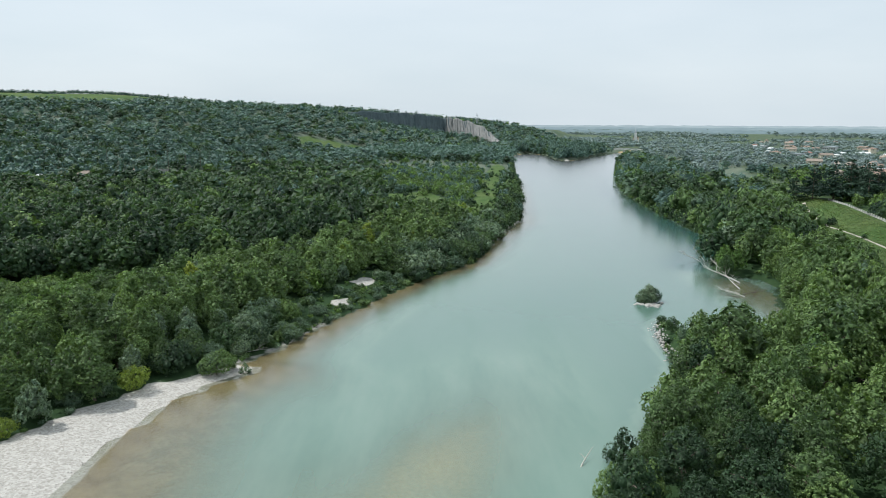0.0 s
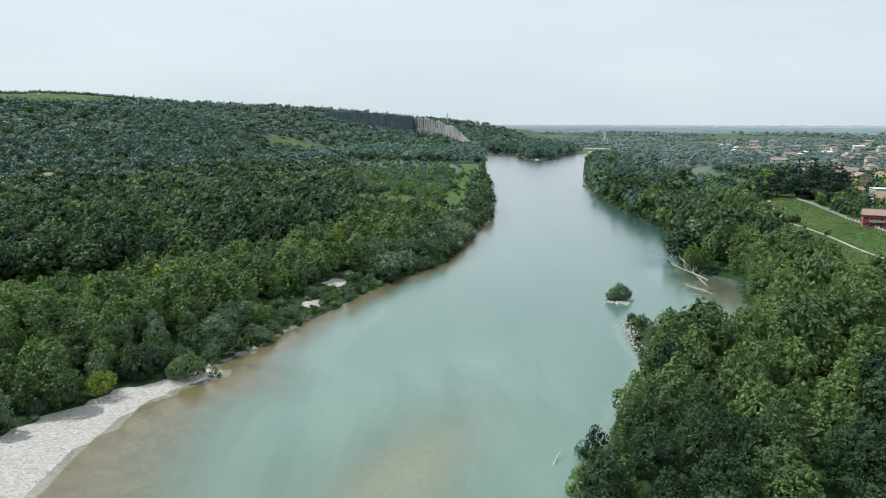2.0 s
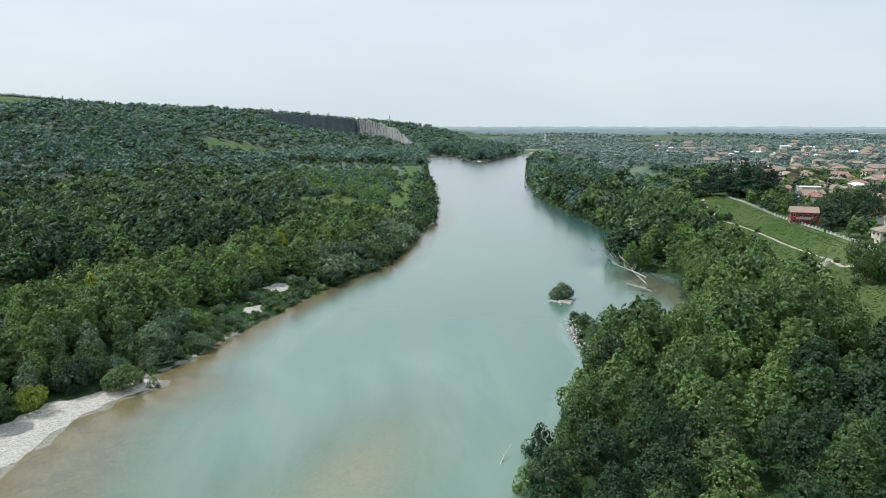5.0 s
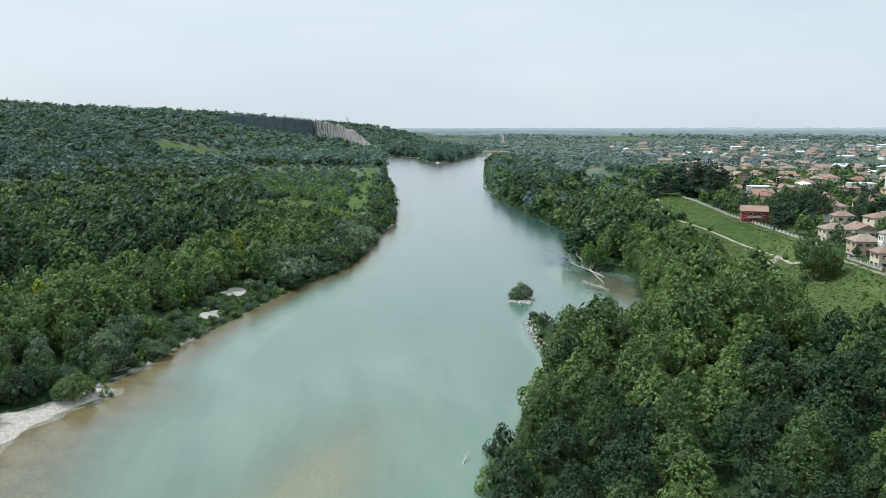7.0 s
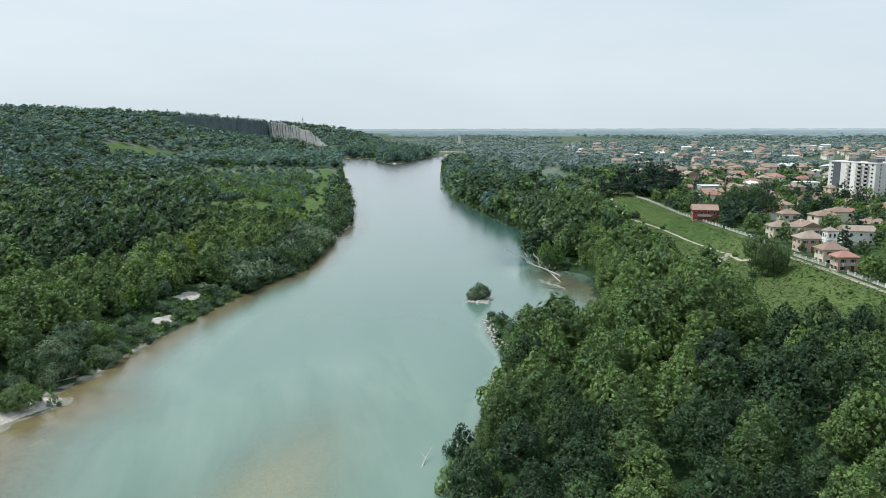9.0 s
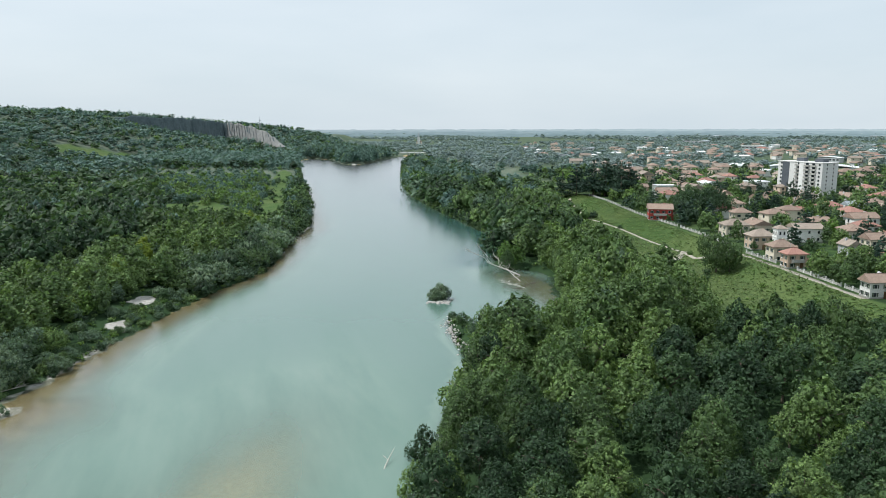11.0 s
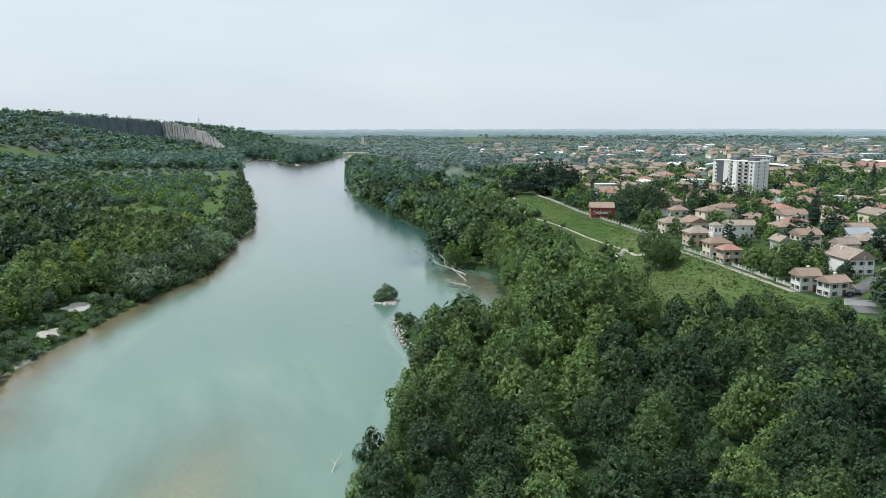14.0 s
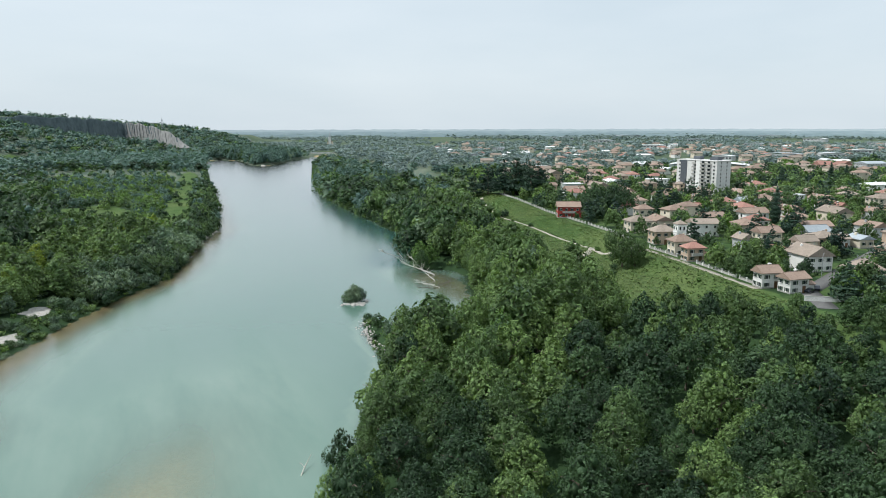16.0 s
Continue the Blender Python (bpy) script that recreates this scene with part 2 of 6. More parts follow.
def ground_material():
    """Undergrowth, meadow, gravel and trodden earth, by the weights that the sheet carries."""
    m, n, l, out = nodes_of("ground_cover")
    co = n.new("ShaderNodeTexCoord").outputs["Object"]
    zone = n.new("ShaderNodeAttribute")
    zone.attribute_name = "zone"
    sep = n.new("ShaderNodeSeparateColor")
    l.new(zone.outputs["Color"], sep.inputs["Color"])
    big = noise_node(n, l, 0.02, 5.0, 0.6, co)
    mid = noise_node(n, l, 0.16, 5.0, 0.65, co)
    small = noise_node(n, l, 1.3, 5.0, 0.7, co)
    under = mixrgb(n, l, ramp_node(n, l, mid, 0.3, 0.7), (0.020, 0.042, 0.018), (0.038, 0.072, 0.028))
    meadow = mixrgb(n, l, ramp_node(n, l, mid, 0.32, 0.68), (0.042, 0.090, 0.026), (0.085, 0.145, 0.042))
    meadow = mixrgb(n, l, ramp_node(n, l, small, 0.45, 0.75), meadow, (0.115, 0.18, 0.06))
    meadow = mixrgb(n, l, 0.4, meadow, mixrgb(n, l, ramp_node(n, l, big, 0.4, 0.6), (0.042, 0.082, 0.026), (0.13, 0.145, 0.06)))
    # pebbles: pale limestone cobbles of all sizes
    vor = n.new("ShaderNodeTexVoronoi")
    vor.inputs["Scale"].default_value = 2.6
    l.new(co, vor.inputs["Vector"])
    peb = mixrgb(n, l, ramp_node(n, l, small, 0.3, 0.7), (0.31, 0.295, 0.265), (0.50, 0.485, 0.45))
    sepv = n.new("ShaderNodeSeparateColor")
    l.new(vor.outputs["Color"], sepv.inputs["Color"])
    peb = mixrgb(n, l, 0.45, peb, mixrgb(n, l, sepv.outputs["Red"], (0.22, 0.205, 0.18), (0.58, 0.565, 0.53)))
    # the river bed: the same cobbles under brown algae
    bed = mixrgb(n, l, ramp_node(n, l, mid, 0.35, 0.65), (0.20, 0.152, 0.072), (0.36, 0.295, 0.165))
    bed = mixrgb(n, l, 0.4, bed, mixrgb(n, l, sepv.outputs["Green"], (0.08, 0.06, 0.03), (0.34, 0.29, 0.19)))
    bed = mixrgb(n, l, zone.outputs["Alpha"], bed, mixrgb(n, l, ramp_node(n, l, small, 0.3, 0.7), (0.52, 0.40, 0.21), (0.72, 0.58, 0.34)))
    # weights with ragged borders
    wob = math_node(n, l, "SUBTRACT", mid, 0.5)
    def edge(w, soft=0.14):
        return ramp_node(n, l, math_node(n, l, "ADD", w, math_node(n, l, "MULTIPLY", wob, 0.7)), 0.5 - soft, 0.5 + soft)
    col = mixrgb(n, l, edge(sep.outputs["Green"]), under, meadow)
    # haze put into the far ground's colour as pale grey-green
    far_haze = mixrgb(n, l, ramp_node(n, l, big, 0.4, 0.6), (0.10, 0.135, 0.105), (0.16, 0.185, 0.14))
    col = mixrgb(n, l, zone.outputs["Alpha"], col, far_haze)
    col = mixrgb(n, l, edge(sep.outputs["Red"], 0.1), col, peb)
    col = mixrgb(n, l, edge(sep.outputs["Blue"], 0.08), col, bed)
    p = n.new("ShaderNodeBsdfPrincipled")
    p.inputs["Roughness"].default_value, p.inputs["Specular IOR Level"].default_value = 0.95, 0.1
    l.new(col, p.inputs["Base Color"])
    bn = n.new("ShaderNodeBump")
    bn.inputs["Strength"].default_value, bn.inputs["Distance"].default_value = 0.6, 0.25
    l.new(small, bn.inputs["Height"])
    l.new(bn.outputs["Normal"], p.inputs["Normal"])
    l.new(p.outputs["BSDF"], out.inputs["Surface"])
    return m


def water_material():
    """Milky turquoise river: the bed shows through where it is shallow, the surface mirrors sky and trees."""
    m, n, l, out = nodes_of("river_water")
    co = n.new("ShaderNodeTexCoord").outputs["Object"]
    dep = n.new("ShaderNodeAttribute")
    dep.attribute_name = "depth"
    soft = noise_node(n, l, 0.035, 4.0, 0.55, co, stretch=(2.2, 0.5, 1))
    d = math_node(n, l, "ADD", dep.outputs["Fac"], math_node(n, l, "MULTIPLY", math_node(n, l, "SUBTRACT", soft, 0.5), 1.1))
    d = math_node(n, l, "MAXIMUM", d, 0.0)
    opac = math_node(n, l, "SUBTRACT", 1.0, math_node(n, l, "POWER", 0.50, math_node(n, l, "POWER", d, 1.7)))
    body = n.new("ShaderNodeBsdfDiffuse")
    milky = mixrgb(n, l, ramp_node(n, l, soft, 0.3, 0.7), (0.122, 0.216, 0.168), (0.178, 0.266, 0.214))
    # darker teal with depth; along the right bank it paints tree reflections
    l.new(mixrgb(n, l, ramp_node(n, l, d, 2.6, 4.4), milky, (0.018, 0.098, 0.088)), body.inputs["Color"])
    clear = n.new("ShaderNodeBsdfTransparent")
    clear.inputs["Color"].default_value = (0.93, 0.95, 0.90, 1)
    mx = n.new("ShaderNodeMixShader")
    l.new(opac, mx.inputs["Fac"])
    l.new(clear.outputs["BSDF"], mx.inputs[1])
    l.new(body.outputs["BSDF"], mx.inputs[2])
    gloss = n.new("ShaderNodeBsdfGlossy")
    gloss.inputs["Roughness"].default_value = 0.19
    ripple = noise_node(n, l, 0.9, 3.0, 0.6, co, stretch=(1.0, 0.6, 1))
    swell = noise_node(n, l, 0.12, 3.0, 0.6, co)
    h = math_node(n, l, "ADD", math_node(n, l, "MULTIPLY", ripple, 0.35), swell)
    bn = n.new("ShaderNodeBump")
    bn.inputs["Strength"].default_value, bn.inputs["Distance"].default_value = 0.14, 0.12
    l.new(h, bn.inputs["Height"])
    l.new(bn.outputs["Normal"], gloss.inputs["Normal"])
    fr = n.new("ShaderNodeFresnel")
    fr.inputs["IOR"].default_value = 1.6
    l.new(bn.outputs["Normal"], fr.inputs["Normal"])
    top = n.new("ShaderNodeMixShader")
    l.new(math_node(n, l, "MINIMUM", math_node(n, l, "MULTIPLY", fr.outputs["Fac"], 1.4), 1.0), top.inputs["Fac"])
    l.new(mx.outputs["Shader"], top.inputs[1])
    l.new(gloss.outputs["BSDF"], top.inputs[2])
    l.new(top.outputs["Shader"], out.inputs["Surface"])
    return m


GROUND, WATER = ground_material(), water_material()


# ---------------------------------------------------------------- mesh helpers
def quad_mesh(name, V, Q, mats, mat_index=None, tone=None, smooth=False):
    me = bpy.data.meshes.new(name)
    V, Q = np.asarray(V, dtype=np.float32), np.asarray(Q, dtype=np.int32)
    me.vertices.add(len(V))
    me.vertices.foreach_set("co", V.ravel())
    me.loops.add(Q.size)
    me.loops.foreach_set("vertex_index", Q.ravel())
    me.polygons.add(len(Q))
    me.polygons.foreach_set("loop_start", np.arange(0, Q.size, Q.shape[1], dtype=np.int32))
    for mt in mats:
        me.materials.append(mt)
    if mat_index is not None:
        me.polygons.foreach_set("material_index", np.asarray(mat_index, dtype=np.int32))
    if smooth:
        me.polygons.foreach_set("use_smooth", np.ones(len(Q), dtype=bool))
    if tone is not None:
        me.attributes.new("tone", "FLOAT", "POINT").data.foreach_set("value", np.asarray(tone, dtype=np.float32))
    me.update(calc_edges=True)
    return me


def finish(bm, name, mat, smooth=False):
    me = bpy.data.meshes.new(name)
    bmesh.ops.recalc_face_normals(bm, faces=bm.faces)
    bm.to_mesh(me)
    bm.free()
    for mt in (mat if isinstance(mat, (list, tuple)) else [mat]):
        me.materials.append(mt)
    if smooth:
        me.polygons.foreach_set("use_smooth", np.ones(len(me.polygons), dtype=bool))
    return me


def part(name, bm, mat, parent, label="", m=None, smooth=False):
    """A mesh under a thing or a part; bm may be a mesh that is shared."""
    me = bm if isinstance(bm, bpy.types.Mesh) else finish(bm, name, mat, smooth)
    ob = new(name, me)
    ob.parent = parent
    if m is not None:
        ob.matrix_basis = m
    return tagged(ob, label)


def box(bm, x0, x1, y0, y1, z0, z1):
    v = [bm.verts.new((x, y, z)) for z in (z0, z1) for x, y in ((x0, y0), (x1, y0), (x1, y1), (x0, y1))]
    for f in ((0, 1, 2, 3), (4, 5, 6, 7), (0, 1, 5, 4), (1, 2, 6, 5), (2, 3, 7, 6), (3, 0, 4, 7)):
        bm.faces.new([v[i] for i in f])
    return bm


def boxes(*dims):
    bm = bmesh.new()
    for d in dims:
        box(bm, *d)
    return bm


def tube(points, radii, sides=6):
    """Tapered limb along a line of points: vertices and quads."""
    V, Q = [], []
    pts = [Vector(p) for p in points]
    for i, p in enumerate(pts):
        d = (pts[min(i + 1, len(pts) - 1)] - pts[max(i - 1, 0)]).normalized()
        a = d.orthogonal().normalized()
        b = d.cross(a)
        for k in range(sides):
            w = 2 * math.pi * k / sides
            V.append(p + (a * math.cos(w) + b * math.sin(w)) * radii[i])
    for i in range(len(pts) - 1):
        for k in range(sides):
            k2 = (k + 1) % sides
            Q.append((i * sides + k, i * sides + k2, (i + 1) * sides + k2, (i + 1) * sides + k))
    return np.array([tuple(v) for v in V]), np.array(Q)


def join_parts(parts):
    V, Q, o = [], [], 0
    for v, q in parts:
        V.append(v)
        Q.append(q + o)
        o += len(v)
    return np.concatenate(V), np.concatenate(Q)


def smooth01(x):
    x = np.clip(x, 0, 1)
    return x * x * (3 - 2 * x)


# ---------------------------------------------------------------- lie of the land
LEFT_SHORE = [(-92, -400), (-88, -60), (-80, 30), (-70, 85), (-65, 113), (-64, 132), (-60, 152), (-53, 164), (-46, 171), (-53, 175),
              (-46, 184), (-41, 197), (-33, 218), (-22, 243), (-5, 278), (15, 309), (25, 345), (30, 371), (39, 404), (52, 442),
              (57, 490), (74, 631), (102, 934), (130, 1226), (146, 1325), (158, 1374)]
FAR_SHORE = [(178, 1386), (205, 1335), (196, 1160), (210, 1138), (226, 1150), (301, 1315), (354, 1410), (400, 1490), (520, 1640), (760, 1830)]
RIGHT_SHORE = [(800, 1790), (560, 1590), (450, 1475), (346, 1316), (292, 1144), (241, 950), (182, 710), (162, 600), (152, 480), (149, 415),
               (147, 370), (143, 345), (128, 318), (118, 296), (117, 284), (128, 276), (130, 262), (118, 228), (107, 203), (97, 187), (90, 180),
               (82, 190), (76, 206), (71, 215), (67, 208), (63, 190), (62, 174), (56, 160), (48, 147), (40, 128), (32, 110), (26, 94),
               (20, 74), (14, 45), (11, 0), (10, -400)]
RIVER = np.array(LEFT_SHORE + FAR_SHORE + RIGHT_SHORE, dtype=float)
N_LEFT = len(LEFT_SHORE)
LEVEE = np.array([(120, -400), (140, -60), (150, 20), (165, 80), (180, 130), (191, 176), (201, 215), (206, 241), (222, 293), (229, 325),
                  (239, 376), (263, 458), (277, 540), (300, 640), (330, 760), (380, 900)], dtype=float)
TOWN_Z, MEADOW_Z = 8.5, 3.5


def inside(poly, x, y):
    r = np.zeros(x.shape, dtype=bool)
    for (ax, ay), (bx, by) in zip(poly, np.roll(poly, -1, axis=0)):
        hit = (ay > y) != (by > y)
        if ay != by:
            r ^= hit & (x < (bx - ax) * (y - ay) / (by - ay) + ax)
    return r


def line_distance(line, x, y):
    best = np.full(x.shape, 1e9)
    for (ax, ay), (bx, by) in zip(line[:-1], line[1:]):
        dx, dy = bx - ax, by - ay
        s = np.clip(((x - ax) * dx + (y - ay) * dy) / (dx * dx + dy * dy), 0, 1)
        best = np.minimum(best, np.hypot(x - ax - s * dx, y - ay - s * dy))
    return best


def value_noise(x, y, size, seed):
    """Smooth noise in 0..1 on a square lattice."""
    tab = np.random.default_rng(seed).random((256, 256))
    u, v = x / size, y / size
    i, j = np.floor(u).astype(int), np.floor(v).astype(int)
    fu, fv = smooth01(u - i), smooth01(v - j)
    i, j, i1, j1 = i % 256, j % 256, (i + 1) % 256, (j + 1) % 256
    return (tab[i, j] * (1 - fu) + tab[i1, j] * fu) * (1 - fv) + (tab[i, j1] * (1 - fu) + tab[i1, j1] * fu) * fv


def hill_height(x, y):
    """The limestone ridge beyond the flood plain: foot and crest by bearing (degrees left of straight ahead)."""
    az, r = np.degrees(np.arctan2(-x, y)), np.hypot(x, y)
    rf = np.interp(az, [-14, -9.6, -4.5, -1.3, 6, 16, 20, 26, 31, 45, 90], [2600, 2150, 1760, 1600, 1270, 650, 625, 600, 590, 590, 590])
    rc = np.interp(az, [-14, -9.6, -4, -1, 3, 10, 20, 31, 90], [2900, 2450, 2130, 1990, 1880, 1720, 1620, 1520, 1400])
    zc = np.interp(az, [-14, -11, -9.6, -5.8, -3.6, -1.3, 0.5, 3.2, 6.7, 9.3, 12.8, 16, 20, 24, 27.4, 31, 45, 90],
                   [9, 12, 34, 51, 60, 64, 68, 78, 87, 89, 94, 98, 107, 108, 111, 113, 120, 120])
    s = (r - rf) / (rc - rf)
    z = 9 + (zc - 9) * (0.55 * np.clip(s, 0, 1) + 0.45 * smooth01(s))
    z = z + (value_noise(x, y, 160, 5) - 0.5) * 16 * smooth01(s * 2) * smooth01((1.25 - s) * 3)
    z = np.where(s > 1, np.minimum(z, zc - (s - 1) * 12), z)
    return np.where((az > -14) & (s > 0), z, 0.0), s


QUARRY = np.array([(-225, 1745), (-60, 1875), (22, 1965), (95, 1890), (175, 1740), (140, 1560), (-150, 1480)], dtype=float)


def land(x, y):
    """Height of the ground and signed distance to the river's edge (inside negative)."""
    x, y = np.asarray(x, dtype=float), np.asarray(y, dtype=float)
    inn = inside(RIVER, x, y)
    dl = line_distance(RIVER[:N_LEFT], x, y)
    dr = line_distance(RIVER[N_LEFT - 1:], x, y)
    d = np.minimum(dl, dr)
    left = dl < dr
    und = (value_noise(x, y, 14, 1) - 0.5) * 0.5 + (value_noise(x, y, 45, 2) - 0.5) * 1.0
    # banks
    bar = np.interp(y, [60, 90, 165, 180, 215, 240], [1, 1, 1, 0.5, 0.3, 0.0])     # the low gravel bar
    slope_l = 0.20 * (1 - bar) + 0.045 * bar
    zl = 0.05 + np.minimum(slope_l * d, 3.2) + und * smooth01(d / 25)
    zr = 0.1 + np.minimum(0.35 * d, MEADOW_Z) + und * 0.6 * smooth01(d / 12)
    z = np.where(left, zl, zr)
    # flood plain rises gently to the hill
    r = np.hypot(x, y)
    z = z + np.where(left, 5.0 * smooth01((r - 350) / 500) * smooth01((d - 40) / 200), 0.0)
    # levee and the town's terrace behind it
    u = (x - np.interp(y, LEVEE[:, 1], LEVEE[:, 0])) * 0.965
    lev = smooth01((u + 13) / 12) * (~left)
    z = np.where((u > -14) & ~left, z * (1 - lev) + TOWN_Z * lev, z)
    hz, s = hill_height(x, y)
    z = np.maximum(z, hz)
    q = inside(QUARRY, x, y)
    pit = np.interp(x, [-230, -150, -80, 0, 60], [74, 56, 40, 27, 14])
    z = np.where(q, np.minimum(z, np.maximum(pit, 22)), z)
    # bed
    sand = np.exp(-((x - (y - 120) * 0.33) / 25.0) ** 2 - ((y - 118) / 58.0) ** 2)
    bed = 2.6 * smooth01((dl - 2) / np.interp(y, [60, 110, 150, 185, 260, 400], [72, 64, 44, 27, 18, 24])) * smooth01((dr + 1.5) / 7) + 0.02 * dl * 0.5
    bed = np.minimum(bed, 3.2) * (1 - 0.70 * sand)
    inlet = smooth01((132 - x) / 10) * smooth01((x - 78) / 12) * smooth01((y - 175) / 20) * smooth01((300 - y) / 20)
    bed = bed * (1 - 0.79 * inlet * smooth01((x - 94) / 18))
    bed = bed + 2.4 * np.exp(-((dr - 6) / 12.0) ** 2) * smooth01((y - 262) / 60) * smooth01((1000 - y) / 300)      # depth added under the right bank: paints the trees' dark reflection
    bed = np.minimum(bed, 0.04 + np.where(left & (y < 240), 0.13, np.where(left, 0.7, 3.0)) * d)
    z = np.where(inn, -bed - 0.03, z)
    return z, np.where(inn, -d, d), left, u, s


def steps(a, b, fine, lo, hi, grow, most):
    """Grid lines: fine between a and b, growing outward to lo and hi."""
    out = list(np.arange(a, b + 0.1, fine))
    st = fine
    while out[-1] < hi:
        st = min(st * grow, most)
        out.append(out[-1] + st)
    st = fine
    while out[0] > lo:
        st = min(st * grow, most)
        out.insert(0, out[0] - st)
    return np.array(out)


CLEARINGS = [np.array(p, dtype=float) for p in (
    [(14, 420), (30, 555), (52, 793), (84, 1000), (92, 950), (68, 717), (50, 555), (40, 470), (30, 425)],
    [(-60, 585), (-32, 575), (-8, 592), (10, 540), (8, 488), (-12, 500), (-33, 510), (-52, 545)],
    [(-108, 311), (-100, 330), (-86, 317), (-94, 298)],
    [(-136, 208), (-122, 212), (-113, 197), (-126, 193)],
    [(-40, 470), (-20, 476), (-14, 455), (-36, 450)],
    [(63, 147), (71, 157), (79, 156), (76, 145)])]
GRAVEL = [np.array(p, dtype=float) for p in (
    [(-36, 234), (-31, 240), (-28, 233), (-31, 228)],
    [(-33, 257), (-27, 267), (-22, 264), (-26, 254)],
    [(-98, 164), (-95, 181), (-89, 180), (-91, 164)],
    [(-88, 183), (-81, 188), (-77, 179), (-83, 175)],
    [(39, 417), (50, 446), (56, 446), (50, 412), (40, 398)],
    [(-130, 40), (-96, 60), (-86, 125), (-76, 145), (-66, 162), (-54, 167), (-46, 171), (-60, 150), (-62, 120), (-66, 90), (-80, 30)],
    [(196, 1160), (210, 1136), (228, 1150), (216, 1156), (206, 1158)],
    [(124, 272), (129, 274), (130, 263), (126, 262)])]
MEADOW = np.array([(262, 545), (226, 462), (205, 385), (176, 330), (172, 295), (160, 250), (146, 216), (156, 208), (143, 184), (135, 165), (144, 153),
                   (150, 151), (170, 158), (190, 174), (203, 215), (225, 300), (242, 376), (266, 458), (282, 545)], dtype=float)
HILL_FIELDS = [np.array(p, dtype=float) for p in (
    [(-960, 960), (-660, 1020), (-600, 1200), (-520, 1380), (-300, 1540), (-320, 1720), (-1050, 1560)],
    [(-240, 1225), (-140, 1320), (-50, 1365), (-62, 1270), (-150, 1190), (-220, 1168)],
    [(-385, 1010), (-345, 1035), (-340, 1020), (-380, 1000)])]

gx = steps(-130, 260, 3.0, -4600, 4700, 1.07, 130)
gy = steps(-20, 340, 3.0, -420, 4950, 1.035, 110)
GX, GY = np.meshgrid(gx, gy)
GZ, GD, GLEFT, GU, GS = land(GX, GY)
nx, ny = len(gx), len(gy)
idx = np.arange(nx * ny).reshape(ny, nx)
cells = np.stack([idx[:-1, :-1], idx[:-1, 1:], idx[1:, 1:], idx[1:, :-1]], -1).reshape(-1, 4)
gv = np.stack([GX, GY, GZ], -1).reshape(-1, 3)
ground_me = quad_mesh("ground", gv, cells, [GROUND], smooth=True)
flat_x, flat_y = GX.ravel(), GY.ravel()
w_grav, w_mead = np.zeros(nx * ny), np.zeros(nx * ny)
for poly in GRAVEL:
    w_grav[inside(poly, flat_x, flat_y)] = 1
for poly in CLEARINGS + HILL_FIELDS + [MEADOW]:
    w_mead[inside(poly, flat_x, flat_y)] = 1
U = GU.ravel()
w_mead[(U > -14) & (U < 2) & (flat_y > 100) & (flat_y < 640) & ~GLEFT.ravel()] = 1
w_mead[(U > 2) & ~GLEFT.ravel()] = np.maximum(w_mead, 0.45)[(U > 2) & ~GLEFT.ravel()]
GDf = GD.ravel()
w_grav[(GDf > 0) & (GDf < 2.0) & GLEFT.ravel() & (flat_y > 176) & (flat_y < 200)] = 0.7
w_bed = np.where(GLEFT.ravel(), np.where(GDf < -1.8, 1.0, 0.0), np.where(GDf < -2.5, 1.0, 0.0))
sandy = np.exp(-((flat_x - (flat_y - 120) * 0.33) / 27.0) ** 2 - ((flat_y - 118) / 60.0) ** 2)
w_grav[(GDf < 7) & GLEFT.ravel() & (flat_y < 174) & (flat_y > 20)] = 1
w_grav[(GDf < 1.5) & GLEFT.ravel() & (flat_y >= 174) & (flat_y < 222)] = 0.55
AZf, Rf = np.degrees(np.arctan2(-flat_x, flat_y)), np.hypot(flat_x, flat_y)
w_mead[(AZf > 19) & (GS.ravel() > 0.9)] = 1
fields = (AZf < -12) & (Rf > 900) & (value_noise(flat_x, flat_y, 210, 19) > 0.86)
w_mead[fields] = 1
# weight of the painted haze, growing with distance from the origin
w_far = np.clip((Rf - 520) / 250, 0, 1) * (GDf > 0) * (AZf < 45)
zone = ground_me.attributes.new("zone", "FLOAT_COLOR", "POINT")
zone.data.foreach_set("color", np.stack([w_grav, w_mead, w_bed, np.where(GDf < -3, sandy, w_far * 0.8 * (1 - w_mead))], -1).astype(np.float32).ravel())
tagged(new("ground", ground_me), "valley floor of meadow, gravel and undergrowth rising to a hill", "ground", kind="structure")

wet = (gv[cells][:, :, 2].min(1) < 0.15) & (GDf[cells].min(1) < 1.0)
wc = cells[wet]
used, inv = np.unique(wc, return_inverse=True)
wv = gv[used].copy()
depth = np.clip(-wv[:, 2], 0, 6)
wv[:, 2] = 0
water_me = quad_mesh("water", wv, inv.reshape(-1, 4), [WATER], smooth=True)
water_me.attributes.new("depth", "FLOAT", "POINT").data.foreach_set("value", depth.astype(np.float32))
tagged(new("water", water_me), "calm milky turquoise river with brown shallows over gravel", "river", kind="structure")


def ground_z(x, y):
    return float(land(np.array([float(x)]), np.array([float(y)]))[0][0])


# ---------------------------------------------------------------- plants
def cube_ball():
    """A 24-faced ball, all quads."""
    bm = bmesh.new()
    bmesh.ops.create_cube(bm, size=2)
    bmesh.ops.subdivide_edges(bm, edges=bm.edges[:], cuts=1, use_grid_fill=True)
    V = np.array([tuple(v.co.normalized()) for v in bm.verts])
    bm.verts.index_update()
    Q = np.array([[v.index for v in f.verts] for f in bm.faces])
    bm.free()
    return V, Q


